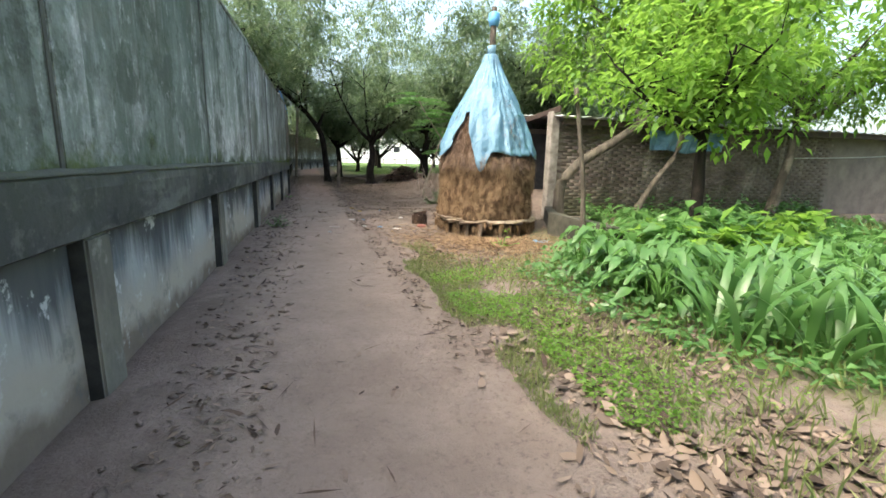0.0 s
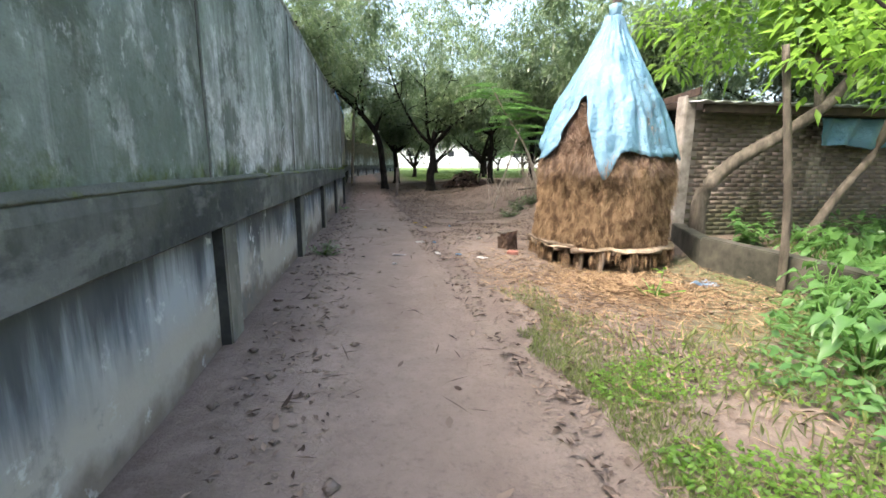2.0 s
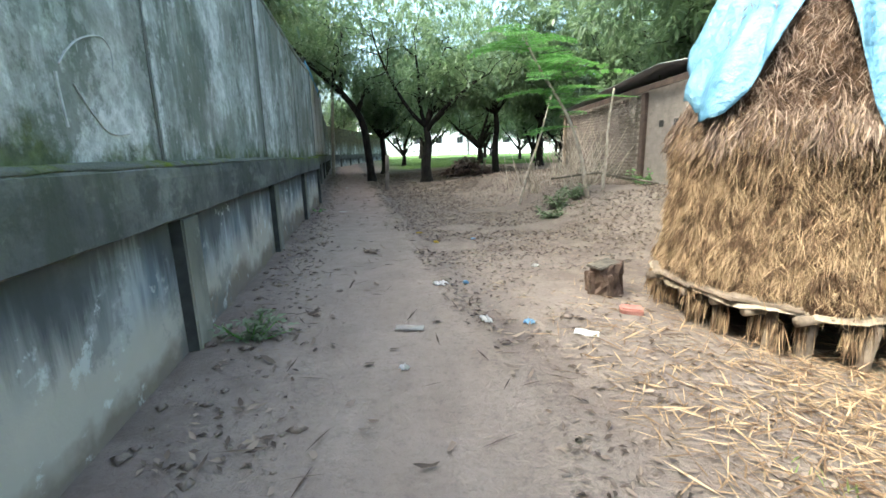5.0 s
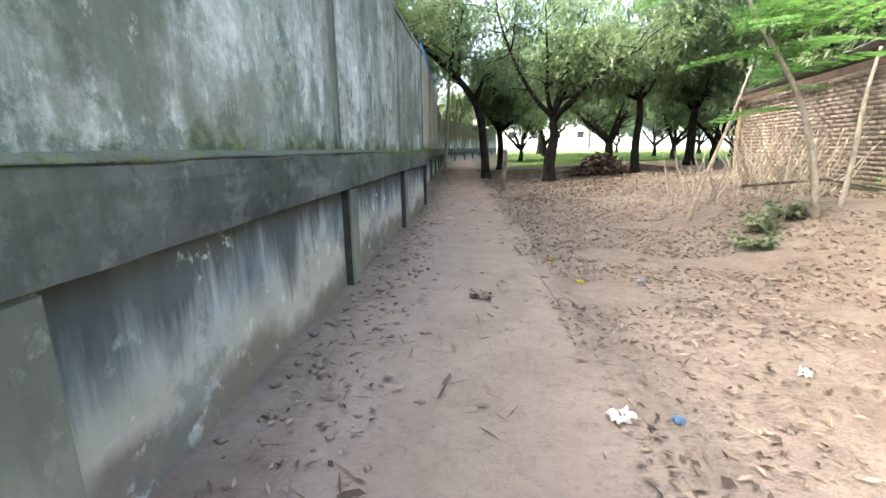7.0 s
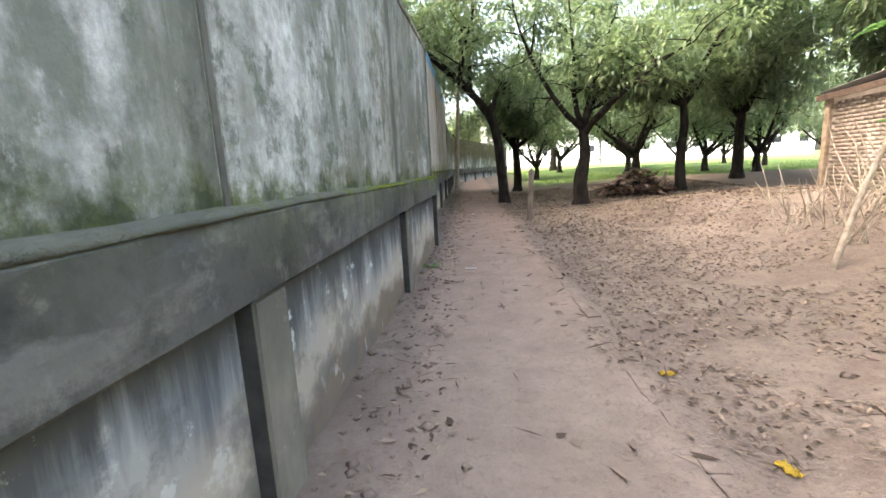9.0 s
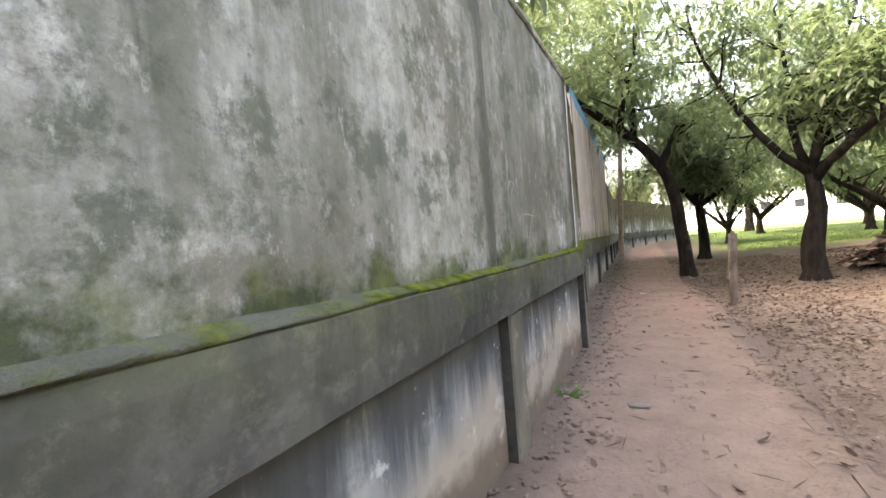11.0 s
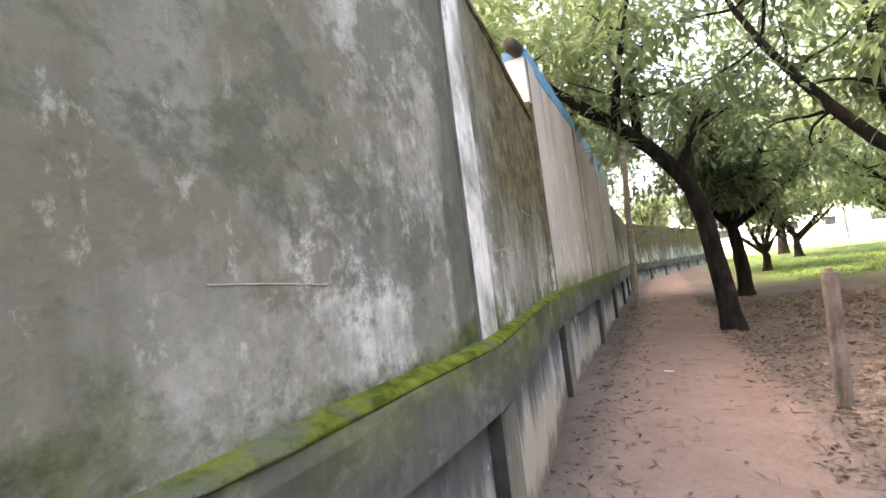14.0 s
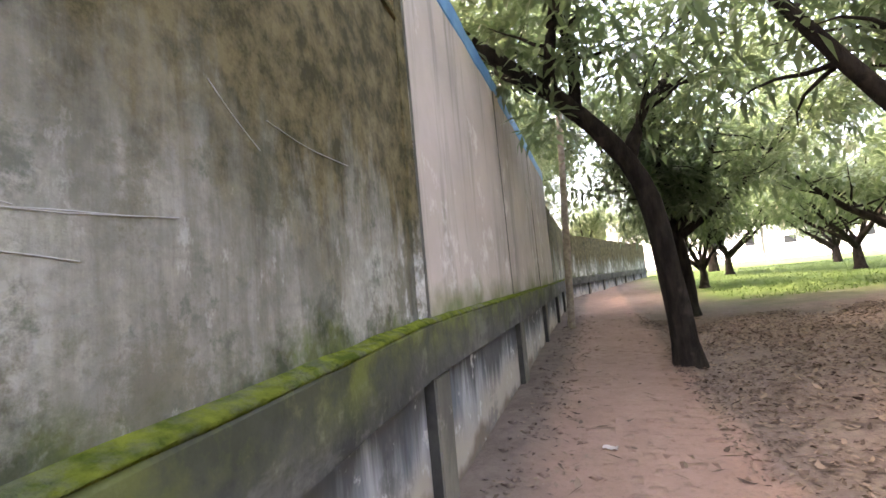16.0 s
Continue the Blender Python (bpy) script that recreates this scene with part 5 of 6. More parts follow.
# ---- heap of roots and dry fronds ----
def debris_heap(x, y):
    rng = random.Random(15)
    root = thing("debris_heap", foot(x, y), "brown heap of dug-up roots and dry fronds", "heap")
    for i in range(26):
        w = rng.uniform(0, 6.283)
        r = rng.uniform(0.1, 0.7)
        pts = limb_points(rng, (r * math.cos(w), r * math.sin(w), rng.uniform(0.0, 0.25)), (math.cos(w + 1), math.sin(w + 1), rng.uniform(0.1, 0.9)), rng.uniform(0.4, 0.9), -0.1, 6, 0.4)
        v, f = tube(pts, [rng.uniform(0.05, 0.11) * (1 - 0.11 * q) for q in range(7)], 7, 0.2, rng)
        mesh_object("root", v, f, BARK if i % 2 else WOOD, root, smooth=True)
    r = np.random.default_rng(2)
    n = 700
    w, q = r.uniform(0, 6.283, n), r.uniform(0, 1, n) ** 0.5
    c = np.stack([0.95 * q * np.cos(w), 0.7 * q * np.sin(w), 0.05 + 0.8 * (1 - q) * r.uniform(0.6, 1.0, n)], 1)
    tagged(leaves_mesh("dry_frond", c, r.normal(0, 1, (n, 3)) * (1, 1, 0.4) + (0, 0, 0.2), 0.36, 0.15, FROND, root, 0.3, 4), kind="stuff")


debris_heap(6.0, 18.9)


# ---- plants ----
def clear_of(x, y):
    """Whether a plant may stand here: off the track, the stack, the walls and the shed."""
    if x < 1.9 or (x > 6.0 and y > 2.9):
        return False
    return (x - HAY.x) ** 2 + (y - HAY.y) ** 2 > 1.5 ** 2


def broad_plants():
    """Taro-like clumps: stalks and big drooping heart-shaped leaves."""
    rng = random.Random(21)
    made = []
    for kind in range(3):
        root = thing("broadleaf_plant", (0, 0, -50), "clump of broad green taro leaves beside the path", "plant", "broadleaf plants")
        vs, stalks = [], []
        for i in range(13 + kind * 2):
            w, lean, h = rng.uniform(0, 6.283), rng.uniform(0.12, 0.4), rng.uniform(0.18, 0.48) * (1 + 0.15 * kind)
            tip = Vector((lean * math.cos(w), lean * math.sin(w), h))
            stalks.append(tube([(0.02 * math.cos(w), 0.02 * math.sin(w), -0.08), tip * 0.55 + Vector((0, 0, 0.06)), tip], [0.013, 0.010, 0.006], 5))
            ln, wd = rng.uniform(0.16, 0.27), rng.uniform(0.045, 0.075)
            d = Vector((math.cos(w), math.sin(w), -0.25)).normalized()
            s = d.cross(Vector((0, 0, 1))).normalized()
            u = s.cross(d)
            rows = [(-0.12, 0.55), (0.05, 1.0), (0.3, 1.0), (0.6, 0.68), (0.85, 0.3), (1.0, 0.02)]
            lv, lf = [], []
            for q, (t, b) in enumerate(rows):
                mid = tip + d * ln * t - Vector((0, 0, 0.16 * ln * t * t * 3))
                wave = 0.02 * math.sin(q * 2 + i)
                lv += [mid - s * wd * b + u * (0.03 * b + wave), mid, mid + s * wd * b + u * (0.03 * b - wave)]
                if q:
                    e = 3 * q
                    lf += [(e - 3, e - 2, e + 1, e), (e - 2, e - 1, e + 2, e + 1)]
            vs.append((lv, lf))
        v, f = joined(stalks)
        tagged(mesh_object("stalk", v, f, FERNY, root, smooth=True), kind="stuff")
        for lv, lf in vs:
            mesh_object("leaf", lv, lf, BROAD, root, smooth=True)
        made.append(root)
    spots = []
    tries = 0
    while len(spots) < 240 and tries < 9000:
        tries += 1
        y = rng.uniform(-6.0, 1.2)
        x = rng.uniform(2.7, 8.5)
        edge = float(np.interp(y, [-6, -4.2, -3.6, -2.4, -1.0, 0.0, 0.4], [5.0, 4.3, 3.75, 3.5, 3.75, 4.8, 5.8])) + 0.2 * noise.noise((y * 1.5, 0, 0))
        if x < edge or (x - 4.2) ** 2 + (y + 3.3) ** 2 < 0.75 ** 2 or not clear_of(x, y) or (y > 0.1 and x < 5.3) or abs(x - 5.15) < 0.22 or any((x - a) ** 2 + (y - b) ** 2 < 0.22 ** 2 for a, b in spots):
            continue
        spots.append((x, y))
        s = rng.uniform(0.5, 0.95)
        copy_thing(made[len(spots) % 3], Matrix.Translation(foot(x, y)) @ pose(0, 0, 0, rng.uniform(-6, 6), rng.uniform(-6, 6), rng.uniform(0, 360)) @ Matrix.Scale(s, 4))
    for k, (x, y) in enumerate(((3.7, -2.4), (4.1, -2.0), (3.9, -1.6))):
        made[k].matrix_basis = Matrix.Translation(foot(x, y))


broad_plants()


def blade_clump(x, y, seed):
    """Ginger-like stems with long upright blades."""
    rng = random.Random(seed)
    root = thing("blade_plant", foot(x, y), "clump of tall sword-shaped green leaves", "plant", "blade plants")
    for i in range(22):
        w, lean, ln = rng.uniform(0, 6.283), rng.uniform(0.1, 0.45), rng.uniform(0.5, 0.9)
        o = Vector((rng.uniform(-0.2, 0.2), rng.uniform(-0.2, 0.2), -0.03))
        d = Vector((math.cos(w) * lean, math.sin(w) * lean, 1)).normalized()
        s = Vector((-math.sin(w), math.cos(w), 0))
        lv, lf = [], []
        for q in range(8):
            t = q / 7
            mid = o + d * ln * t + Vector((math.cos(w), math.sin(w), -0.5)) * 0.34 * ln * t ** 3
            b = 0.029 * (0.25 + 1.6 * t) * max(0.0, 1 - t ** 3) + 0.002
            lv += [mid - s * b + d * 0.0, mid - Vector((math.cos(w), math.sin(w), 0)) * b * 0.3, mid + s * b]
            if q:
                e = 3 * q
                lf += [(e - 3, e - 2, e + 1, e), (e - 2, e - 1, e + 2, e + 1)]
        mesh_object("blade", lv, lf, BROAD, root, smooth=True)


for i, (x, y) in enumerate(((3.75, -3.2), (4.05, -2.9), (4.0, -3.55), (4.4, -3.3), (4.7, -2.8), (4.35, -3.9), (4.9, -3.6))):
    blade_clump(x, y, 40 + i)


def weed(x, y, size, n, seed, label, leaf=None, category="weed"):
    r = np.random.default_rng(seed)
    root = thing("weed", foot(x, y), label, category)
    rng = random.Random(seed)
    stems = []
    tips = []
    for i in range(9):
        w = rng.uniform(0, 6.283)
        pts = limb_points(rng, (0, 0, -0.04), (math.cos(w), math.sin(w), rng.uniform(0.5, 1.6)), size * rng.uniform(0.6, 1.1), -0.03, 5, 0.2)
        stems.append(tube(pts, [0.008, 0.007, 0.006, 0.005, 0.004, 0.003], 4))
        tips += [tuple(p) for p in pts[1:]]
    v, f = joined(stems)
    tagged(mesh_object("stem", v, f, FERNY, root), kind="stuff")
    c = np.array(tips)[r.integers(0, len(tips), n)] + r.normal(0, size * 0.07, (n, 3))
    c[:, 2] = np.maximum(c[:, 2], 0.02)
    d = r.normal(0, 1, (n, 3)) * (1, 1, 0.35) + (0, 0, 0.15)
    tagged(leaves_mesh("foliage", c, d, size * 0.27, size * 0.13, leaf or BROAD, root, 0.25, seed), kind="stuff")
    return root


weed(0.24, 3.18, 0.27, 150, 51, "small dusty green weed at the foot of the wall", DUSTY)
weed(3.66, 0.65, 0.34, 26, 52, "single leafy seedling growing in the straw", FRESH)
weed(4.9, 8.0, 0.4, 260, 53, "low spreading green weeds on bare ground", DUSTY)
weed(4.5, 7.65, 0.34, 200, 54, "low spreading green weeds on bare ground", DUSTY)
weed(5.35, 8.25, 0.4, 240, 55, "low spreading green weeds on bare ground", DUSTY)
weed(7.05, 8.6, 0.4, 160, 56, "green weeds at the foot of the shed")
weed(0.2, 10.59, 0.2, 14, 57, "small green weed at the foot of the wall")
for i in range(10):
    weed(5.4 + 0.35 * (i % 4) + 0.1 * math.sin(i), -1.6 + 0.4 * (i // 4), 0.8 + 0.05 * (i % 3), 420, 60 + i, "leafy green shrub beside the low kerb wall", FRESH if i % 2 else BROAD, "shrub")
for i in range(8):
    weed(7.0 + i * 0.9, 2.9 - 0.3 * (i % 3), 0.6, 200, 80 + i, "green weeds at the foot of the shed", BROAD)


def scatter(name, count, place, length, width, mat, lift, flat, seed, label, category, droop=0.1):
    """Loose leaves or blades strewn over the ground as one mass."""
    r = np.random.default_rng(seed)
    pts = []
    while len(pts) < count:
        x, y = place(r)
        if x is None:
            continue
        pts.append((x, y, ground_z(x, y) + lift))
    c = np.array(pts)
    if flat:
        w = r.uniform(0, 6.283, len(c))
        d = np.stack([np.cos(w), np.sin(w), r.normal(0.05, 0.16, len(c))], 1)
    else:
        d = r.normal(0, 0.42, c.shape) * (1, 1, 0) + (0, 0, 1)
    if width > 0.03 and flat:
        return tagged(fallen_mesh(name, c, d, length, width, mat, seed), label, category, kind="stuff")
    return tagged(leaves_mesh(name, c, d, length, width, mat, None, droop, seed), label, category, kind="stuff")


def litter_place(r):
    x, y = r.uniform(1.7, 9.0) if r.random() < 0.82 else r.uniform(0.1, 0.6), r.uniform(-6, 24)
    if x < 0.8 and r.random() < 0.9:
        return None, None
    if 1.0 < x and noise.noise((x * 0.9, y * 0.9, 12.0)) + 0.2 * noise.noise((x * 4, y * 4, 2.0)) < -0.28 + (0.3 if x < 2.0 else 0):
        return None, None
    if 0.5 < y < 5.0 and x > 1.9 and r.random() < 0.55:
        return None, None
    if (x > west_x(y) - 0.1 and 3.4 < y < 15.2) or (x > 3.2 and y < 0) or (x - HAY.x) ** 2 + (y - HAY.y) ** 2 < 1.2:
        return None, None
    return x, y


scatter("leaf_litter", 44000, litter_place, 0.055, 0.022, DRY_LEAF, 0.012, True, 5, "scattered dry brown fallen leaves", "leaf litter", -0.12)


def orchard_place(r):
    x, y = r.uniform(2.1, 9.0), r.uniform(12.5, 24.0)
    return (x, y) if noise.noise((x * 1.1, y * 1.1, 44.0)) > -0.15 else (None, None)


scatter("orchard_litter", 5200, orchard_place, 0.10, 0.042, DRY_LEAF, 0.013, True, 15, "curled dry leaves under the mango trees", "leaf litter", -0.12)


def track_place(r):
    x, y = r.uniform(0.3, 2.0), r.uniform(-6, 26)
    return (x, y) if r.random() < 0.35 or x < 0.7 or x > 1.7 else (None, None)


scatter("track_leaves", 420, track_place, 0.10, 0.035, DRY_LEAF, 0.012, True, 6, "sparse dry leaves on the path", "leaf litter", -0.15)
scatter("dark_twigs", 700, lambda r: track_place(r) if r.random() < 0.5 else litter_place(r), 0.17, 0.012, TWIG, 0.012, True, 9, "dark broken twigs on the ground", "twigs", -0.05)


def verge_place(r):
    y = r.uniform(-6, 2.2)
    edge = 1.98 + 0.14 * noise.noise((y * 1.3, 0, 0)) + (0.22 if y > 0 else 0)
    x = edge + abs(r.normal(0, 0.38))
    if noise.noise((x * 1.6, y * 1.6, 8.0)) < -0.15 or (x > 2.6 and y > 0.2) or r.random() < (y + 0.2) / 1.7:
        return None, None
    return x, y


scatter("verge_grass", 11000, verge_place, 0.085, 0.0075, GRASS, -0.01, False, 7, "short green grass along the path edge", "grass", 0.35)


def yard_place(r):
    x, y = r.uniform(2.6, 14), r.uniform(-6, 3.2)
    if not clear_of(x, y) or (y > -0.3 and x < 5.6) or (x < 7 and y > 1.0):
        return None, None
    return x, y


scatter("yard_grass", 24000, yard_place, 0.2, 0.014, GRASS, -0.01, False, 8, "long green grass in the yard", "grass", 0.4)


def straw_place(r):
    w, q = r.uniform(0, 6.283), abs(r.normal(0, 1.0))
    x, y = 3.6 + math.cos(w) * q * 1.15, 1.0 + math.sin(w) * q * 1.3
    if x < 2.15 or x > 6.0 or y > 4.5:
        return None, None
    return x, y


scatter("loose_straw", 10000, straw_place, 0.2, 0.008, STRAW, 0.012, True, 10, "loose yellow straw strewn round the haystack", "straw", -0.03)


def lawn_place(r):
    x, y = r.uniform(3.5, 40), 27 + 30 * r.random() ** 1.6
    return (x, y) if x > 4.5 + noise.noise((y * 0.3, 0, 0)) * 2 and noise.noise((x * 0.3, y * 0.3, 3)) > -0.35 - (y - 27) * 0.05 else (None, None)


scatter("lawn_grass", 15000, lawn_place, 0.12, 0.035, LAWN, -0.01, False, 11, "short lawn grass under the orchard trees", "grass", 0.4)


# ---- litter ----
def scrap(x, y, w, h, turn, mat, name, label, category, bend=0.01):
    bm = bmesh.new()
    n = 5
    vs = [[bm.verts.new((w * (i / n - 0.5), h * (j / n - 0.5), 0.004 + bend * math.sin(i * 1.7 + j * 2.3))) for j in range(n + 1)] for i in range(n + 1)]
    for i in range(n):
        for j in range(n):
            bm.faces.new((vs[i][j], vs[i + 1][j], vs[i + 1][j + 1], vs[i][j + 1]))
    bmesh.ops.solidify(bm, geom=bm.faces[:], thickness=0.004)
    ob = part(name, bm, mat, None)
    ob.matrix_world = Matrix.Translation(foot(x, y, 0.014)) @ pose(0, 0, 0, 3, 2, turn)
    return tagged(ob, label, category)


YELLOW = plain("yellow leaf", (0.36, 0.25, 0.03), (0.50, 0.36, 0.06), scale=9)
BLUE_SCRAP = plain("blue plastic scrap", (0.12, 0.27, 0.44), (0.26, 0.40, 0.54), rough=0.4, scale=9)
RED_BRICK = plain("red brick bat", (0.22, 0.085, 0.065), (0.32, 0.15, 0.12), scale=7)
scrap(1.97, 4.11, 0.05, 0.045, 20, BLUE_SCRAP, "plastic_scrap", "crumpled blue plastic scrap on the ground", "litter", 0.015)
scrap(2.15, 6.47, 0.06, 0.10, 15, YELLOW, "yellow_leaf", "yellow fallen leaf on the ground", "leaf")
scrap(2.04, 7.43, 0.1, 0.045, 10, YELLOW, "yellow_leaf", "yellow fallen leaf on the ground", "leaf")


# ---- small growth and dead leaves between the path and the plants ----
def low_growth(name, count, place, length, width, mat, height, seed, label, category):
    r = np.random.default_rng(seed)
    pts = []
    while len(pts) < count:
        x, y = place(r)
        if x is not None:
            tuft = 0.35 + 0.65 * max(0.0, noise.noise((x * 2.5, y * 2.5, 31.0)) + 0.4)
            pts.append((x, y, ground_z(x, y) + height * tuft * r.random()))
    c = np.array(pts)
    d = r.normal(0, 1, c.shape) * (1, 1, 0.3) + (0, 0, 0.2)
    return tagged(leaves_mesh(name, c, d, length, width, mat, None, 0.25, seed), label, category, kind="stuff")


def edge_place(r):
    y = r.uniform(-6, -0.2)
    x = 2.05 + abs(r.normal(0, 0.55))
    if noise.noise((x * 1.3, y * 1.3, 18.0)) < -0.05 or x > 4.2:
        return None, None
    return x, y


def bed_place(r):
    x, y = r.uniform(2.9, 7.5), r.uniform(-6, 1.0)
    edge = float(np.interp(y, [-6, -4.2, -3.6, -2.4, -1.0, 0.0, 0.4], [4.6, 3.9, 3.35, 3.0, 3.1, 4.4, 5.6]))
    return (x, y) if x > edge and clear_of(x, y) and not abs(x - 5.15) < 0.2 else (None, None)


low_growth("ground_cover", 8000, edge_place, 0.038, 0.021, FRESH, 0.10, 71, "low small-leaved green ground cover along the path", "ground cover")
low_growth("under_growth", 9000, bed_place, 0.10, 0.045, BROAD, 0.28, 72, "tangled green undergrowth among the broad leaves", "undergrowth")


def dead_place(r):
    x, y = 2.2 + abs(r.normal(0, 0.8)), r.uniform(-6, -1.6)
    if noise.noise((x * 0.9 + 4, y * 0.9, 5.0)) < 0.0 - 0.25 * (y < -3.2):
        return None, None
    return x, y


scatter("fallen_leaves", 1300, dead_place, 0.105, 0.055, DRY_LEAF, 0.015, True, 73, "large curled brown fallen leaves beside the path", "leaf litter", -0.15)


def clods():
    """Loose lumps of earth along the wall foot and on the leaf-strewn side."""
    r = np.random.default_rng(74)
    unit = np.array([(1, 0, 0), (-1, 0, 0), (0, 1, 0), (0, -1, 0), (0, 0, 1), (0, 0, -1)], float)
    tris = np.array([(0, 2, 4), (2, 1, 4), (1, 3, 4), (3, 0, 4), (2, 0, 5), (1, 2, 5), (3, 1, 5), (0, 3, 5)])
    v, f = [], []
    for i in range(1500):
        x = abs(r.normal(0.28, 0.22)) if i < 1000 else r.uniform(2.0, 6.0)
        y = r.uniform(-6, 24)
        s = 0.008 + 0.03 * r.random() ** 3
        q = unit * s * r.uniform(0.6, 1.4, (6, 3)) * (1.3, 1.3, 0.7)
        v.append(q + (x, y, ground_z(x, y) + s * 0.2))
        f.append(tris + 6 * i)
    return tagged(tri_mesh("earth_clods", np.concatenate(v), np.concatenate(f), DIRT), "loose lumps of dry earth at the wall foot", "earth", kind="stuff")


clods()
scrap(1.30, 3.14, 0.2, 0.085, -14, SLAB, "pale_slab", "flat pale stone piece lying in the path", "stone", 0.002)
scrap(2.44, 2.73, 0.16, 0.09, -35, PAPER, "paper_scrap", "white scrap of paper on the ground", "litter", 0.004)
scrap(1.87, 3.15, 0.07, 0.12, 10, PAPER, "paper_scrap", "torn white scrap on the ground", "litter", 0.012)
scrap(1.19, 2.57, 0.05, 0.05, 30, PAPER, "paper_scrap", "small white scrap on the path", "litter", 0.01)
scrap(2.9, 4.62, 0.12, 0.06, 50, PAPER, "paper_scrap", "crumpled white scrap on the ground", "litter", 0.012)
scrap(1.73, 4.13, 0.13, 0.1, 20, PAPER, "plastic_scrap", "thin clear plastic scrap on the path edge", "litter", 0.012)
scrap(0.85, 16.45, 0.11, 0.06, -10, PAPER, "paper_scrap", "small white scrap on the red path", "litter", 0.006)
scrap(2.69, 6.38, 0.07, 0.05, 25, BLUE_SCRAP, "plastic_scrap", "crumpled pale blue plastic scrap among dry leaves", "litter", 0.012)
scrap(0.77, 10.56, 0.16, 0.08, 5, SLAB, "pale_slab", "flat pale stone piece lying in the path", "stone", 0.002)
scrap(2.16, 3.03, 0.08, 0.07, 40, BLUE_SCRAP, "plastic_scrap", "small blue plastic scrap on the ground", "litter", 0.012)
scrap(4.55, 1.0, 0.28, 0.2, 15, BLUE_SCRAP, "plastic_sheet", "pale blue plastic scrap beside the haystack", "litter", 0.02)
scatter("leaf_clump", 60, lambda r: (1.16 + r.normal(0, 0.05), 5.94 + r.normal(0, 0.05)), 0.07, 0.031, DRY_LEAF, 0.014, True, 91, "small clump of dry brown leaves on the path", "leaf litter", -0.1)
bm = box(bmesh.new(), (-0.085, -0.05, -0.01), (0.08, 0.05, 0.05), 0.012)
ob = part("brick_bat", bm, RED_BRICK, None)
ob.matrix_world = Matrix.Translation(foot(3.0, 3.05)) @ pose(0, 0, 0, 6, 3, -25)
tagged(ob, "loose red brick lying beside the haystack", "brick")


# ---- pale scratches and scribbles on the wall ----
def scratch(points, r, label):
    """A thin pale line that follows the wall face; points of (y, z)."""
    line = []
    for y, z in points:
        k = int(math.floor(y / 3.05)) + 2
        a, d, out, n = bay_frame(k)
        p = a + d * ((y - a.y) / d.y) + out * (-0.0735 if k in (5, 6) else -0.061)
        line.append((p.x, p.y, z))
    line = smooth_line(line, 4)
    v, f = tube(line, [r] * len(line), 5)
    return tagged(mesh_object("scratch", v, f, CHALK), label, "wall scratch", "wall scratches")


SCRIBBLE = "pale chalk scribble on the stained wall"
scratch([(2.28, 1.71), (2.33, 1.76), (2.44, 1.835), (2.6, 1.885), (2.68, 1.85), (2.68, 1.75)], 0.004, SCRIBBLE)
scratch([(2.35, 1.65), (2.40, 1.59), (2.47, 1.52), (2.56, 1.465), (2.73, 1.47)], 0.0035, SCRIBBLE)
scratch([(2.25, 1.68), (2.25, 1.6), (2.26, 1.475)], 0.006, SCRIBBLE)
for pts in ([(9.45, 1.695), (9.52, 1.714), (9.62, 1.716)], [(9.44, 1.613), (9.5, 1.63), (9.56, 1.645)], [(9.46, 1.577), (9.56, 1.582), (9.68, 1.566)],
            [(9.72, 1.82), (9.79, 1.879), (9.85, 1.862), (9.8, 1.786)], [(10.02, 1.645), (10.18, 1.661), (10.33, 1.643)],
            [(13.09, 1.736), (13.2, 1.748), (13.34, 1.755)], [(13.58, 2.147), (13.67, 2.08), (13.78, 2.012)], [(13.82, 2.12), (14.06, 2.102), (14.39, 2.116)],
            [(13.09, 1.676), (13.16, 1.671), (13.25, 1.661)],
            [(12.68, 1.754), (12.79, 1.748), (12.95, 1.767), (13.15, 1.742), (13.47, 1.767)], [(12.9, 1.763), (13.01, 1.77), (13.15, 1.748)],
            [(10.07, 1.645), (10.16, 1.653), (10.27, 1.651), (10.43, 1.648)], [(10.13, 1.469), (10.19, 1.489), (10.24, 1.547), (10.31, 1.636), (10.4, 1.728)],
            [(10.11, 1.564), (10.12, 1.505), (10.13, 1.467)], [(10.91, 1.66), (11.08, 1.652), (11.26, 1.638)]):
    scratch(pts, 0.0016, "thin pale scratch on the stained wall")
pole("rope", [(12.2, 2.5, 1.7), (14.0, 1.8, 1.78), (16.5, 0.9, 2.05)], 0.012, 0.012, CHALK, "pale rope stretched across the green yard", "rope")


# ---- bricks of the shed walls ----
def joined_bricks(name, rows, size, mat, parent, label=""):
    """Many alike blocks, (position, yaw, pitch) each, as one mesh."""
    dx, dy, dz = (s / 2 for s in size)
    unit = np.array([(x, y, z) for x in (-dx, dx) for y in (-dy, dy) for z in (-dz, dz)])
    quads = np.array([(0, 1, 3, 2), (4, 6, 7, 5), (0, 4, 5, 1), (2, 3, 7, 6), (0, 2, 6, 4), (1, 5, 7, 3)])
    v, f = [], []
    for i, (p, yaw, pitch) in enumerate(rows):
        c, s = math.cos(yaw), math.sin(yaw)
        q = unit.copy()
        q[:, 2] += q[:, 0] * pitch
        v.append(np.stack([q[:, 0] * c - q[:, 1] * s, q[:, 0] * s + q[:, 1] * c, q[:, 2]], 1) + p)
        f.append(quads + 8 * i)
    return tagged(tri_mesh(name, np.concatenate(v), np.concatenate(f), mat, parent, label), kind="stuff")


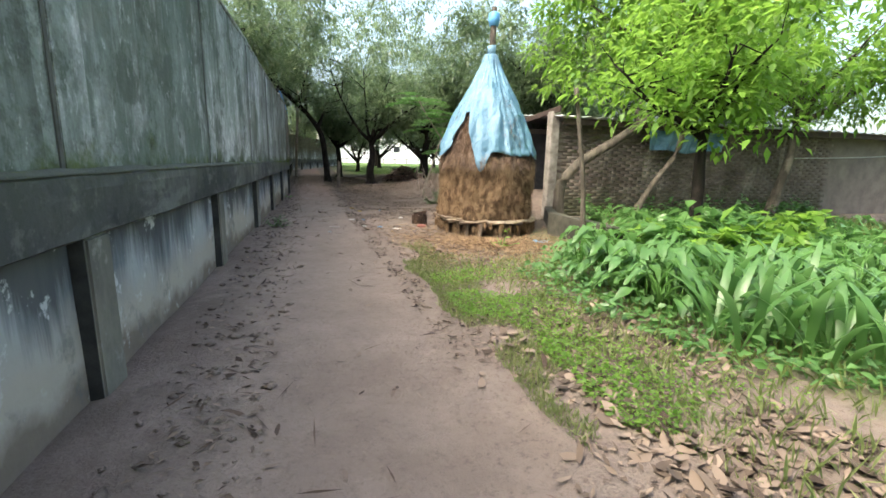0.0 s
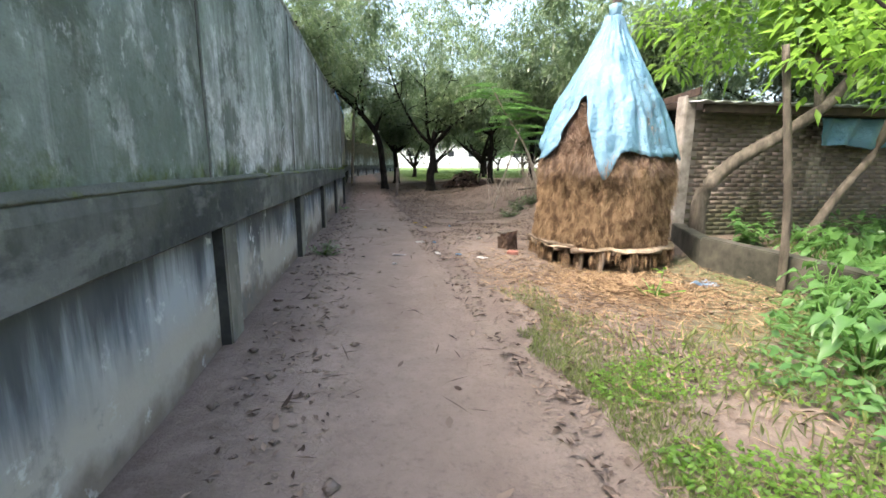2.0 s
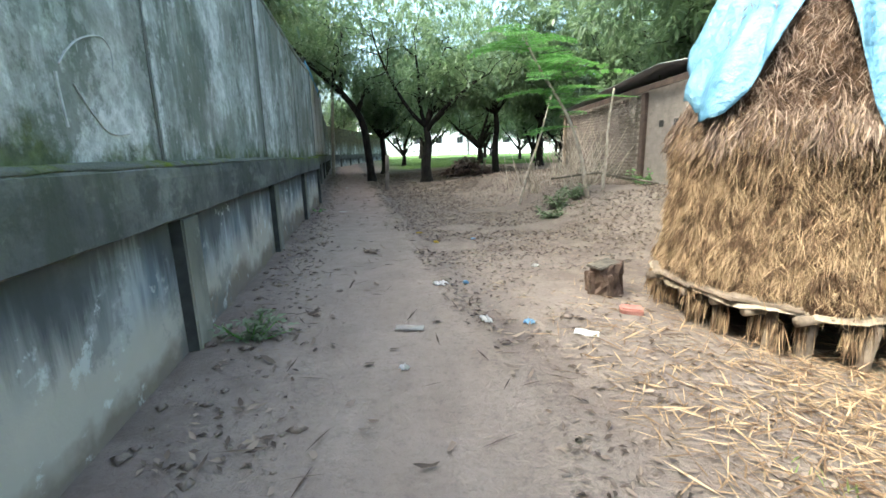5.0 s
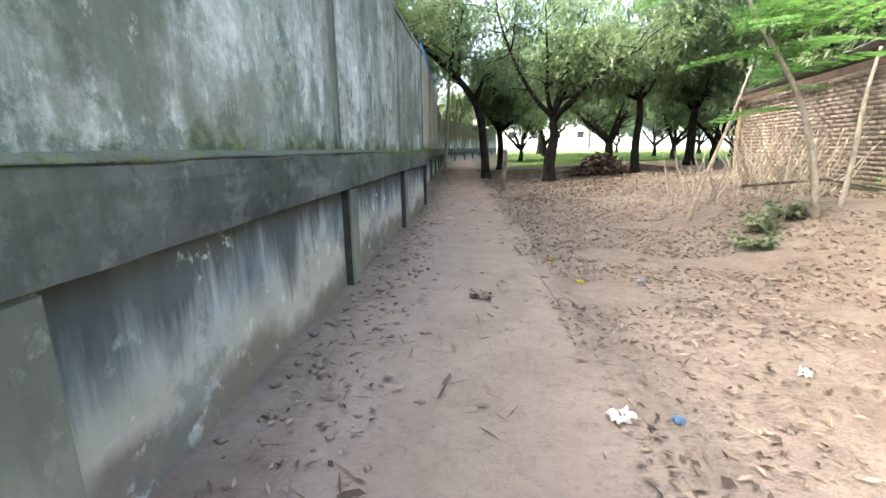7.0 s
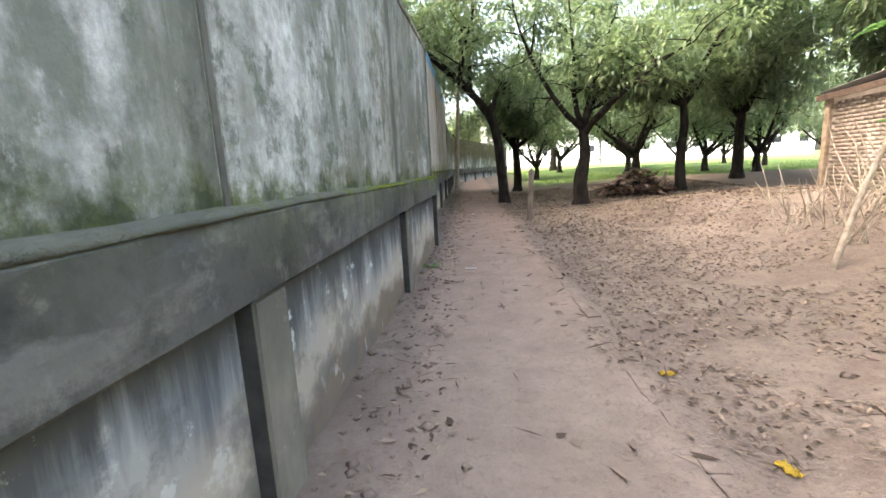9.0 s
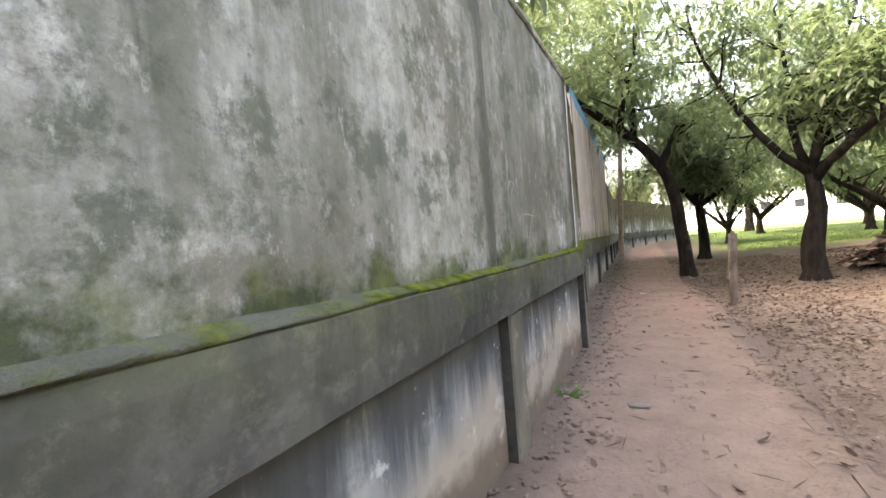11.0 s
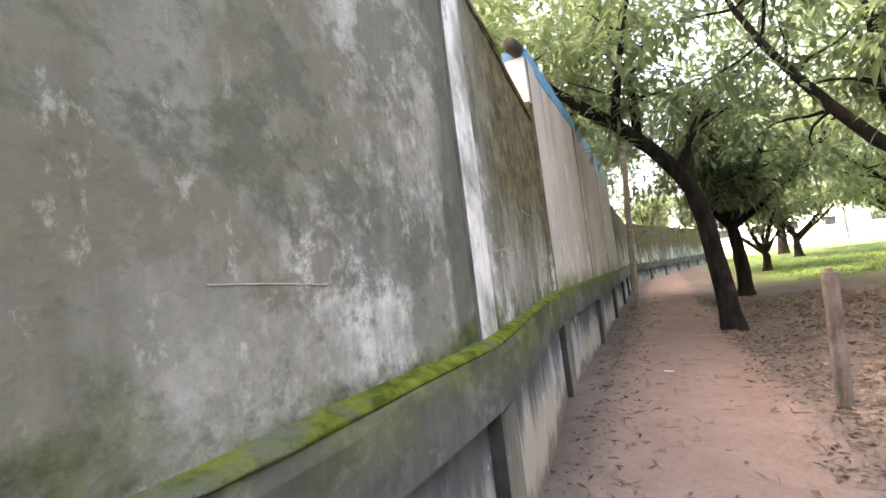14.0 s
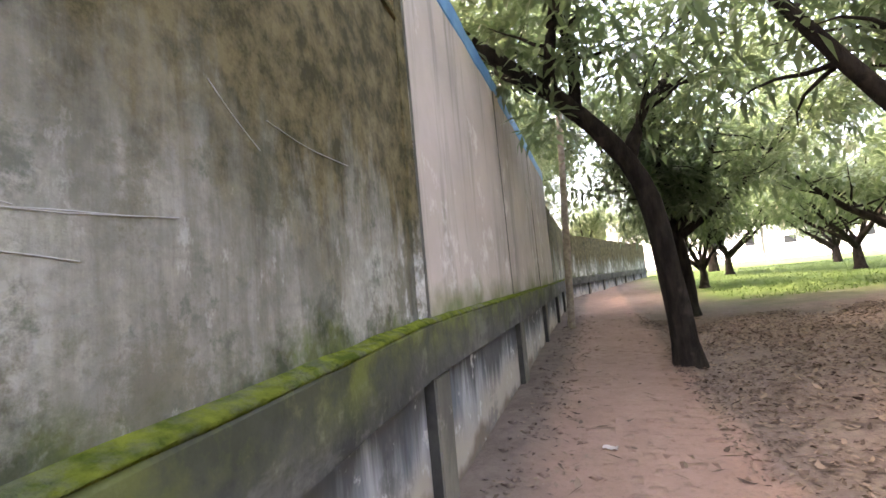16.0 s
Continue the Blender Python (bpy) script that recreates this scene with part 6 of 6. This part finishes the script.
def shed_bricks():
    rng = random.Random(77)
    size = (0.235, 0.10, 0.066)
    me = brick_mesh(size)
    me.materials.append(WALL_BRICK)
    off = Vector((6.4, 3.8, SHED_Z))
    west_yaw, south_yaw = math.atan2(1.0, 0.1875), math.atan2(-0.035, 1.0)
    near, rest = [], []
    for c in range(31):
        z = 0.17 + 0.078 * c
        for i in range(30):
            y = 7.57 + 0.246 * i + (0.123 if c % 2 else 0)
            if y > 14.6 or (8.85 < y < 9.3) or z > 2.52 - 0.016 * (y - 7.5):
                continue
            row = (Vector((west_x(y) + 0.048 - rng.uniform(0.0, 0.003), y, z)) - off, west_yaw, 0.0)
            (near if y < 8.85 and z > 0.2 and len(near) < 298 else rest).append(row)
        for i in range(34):
            x = 6.56 + 0.25 * i + (0.125 if c % 2 else 0)
            if z < 2.3:
                rest.append((Vector((x, south_y(x) + 0.047 - rng.uniform(0.0, 0.003), z)) - off, south_yaw, 0.0))
    for p, yaw, _ in near:
        ob = new("brick", me)
        ob.parent = SHED
        ob.matrix_basis = Matrix.Translation(p) @ pose(0, 0, 0, 0, 0, math.degrees(yaw))
    joined_bricks("brickwork", rest, (0.242, 0.10, 0.0725), WALL_BRICK_JOINED, SHED)


shed_bricks()


# ---- brick paving of the path ----
def brick_path():
    rng = random.Random(31)
    root = thing("pavement", (0, 0, 0), "worn brick paving half buried in dust along the path", "pavement", kind="structure")
    size = (0.245, 0.12, 0.05)
    me = brick_mesh(size)
    me.materials.append(DIRT)
    near, rest = [], []
    row, y = 0, -5.6
    while y < 26:
        x = 0.66 + (0.128 if row % 2 else 0.0)
        while x < 1.78:
            dust = noise.noise((x * 1.1, y * 0.8, 21.0)) + 0.3 * noise.noise((x * 5, y * 5, 2.0))
            shown = max(0.0, 1 - abs(y - 5.0) / 3.0) + 0.8 * max(0.0, 1 - abs(y - 17.5) / 3.5)
            up = float(np.interp(y, [2.0, 4.6, 11.0, 13.5, 17.0], [-0.016, -0.003, -0.006, -0.006, -0.004])) + 0.002 * shown + 0.004 * max(-0.6, min(1, dust)) + rng.uniform(-0.002, 0.002)
            p = Vector((x + rng.uniform(-0.006, 0.006), y + rng.uniform(-0.005, 0.005), ground_z(x, y) - size[2] / 2 + up))
            (near if 3.2 < y < 8.6 and len(near) < 230 else rest).append((p, rng.uniform(-0.03, 0.03), rng.uniform(-0.01, 0.01)))
            x += 0.256
        y += 0.13
        row += 1
    y = 2.6
    while y < 26:
        x = 1.87 + 0.03 * math.sin(y * 0.7)
        p = Vector((x, y, ground_z(x, y) - size[2] / 2 + 0.001 + rng.uniform(-0.008, 0.007)))
        (near if y < 18 and len(near) < 298 else rest).append((p, math.pi / 2 + rng.uniform(-0.07, 0.07), rng.uniform(-0.03, 0.03)))
        y += 0.262
    for p, yaw, pitch in near:
        ob = new("brick", me)
        ob.parent = root
        ob.matrix_basis = Matrix.Translation(p) @ pose(0, 0, 0, 0, -math.degrees(pitch), math.degrees(yaw))
    joined_bricks("paving", rest, size, DIRT, root)


brick_path()
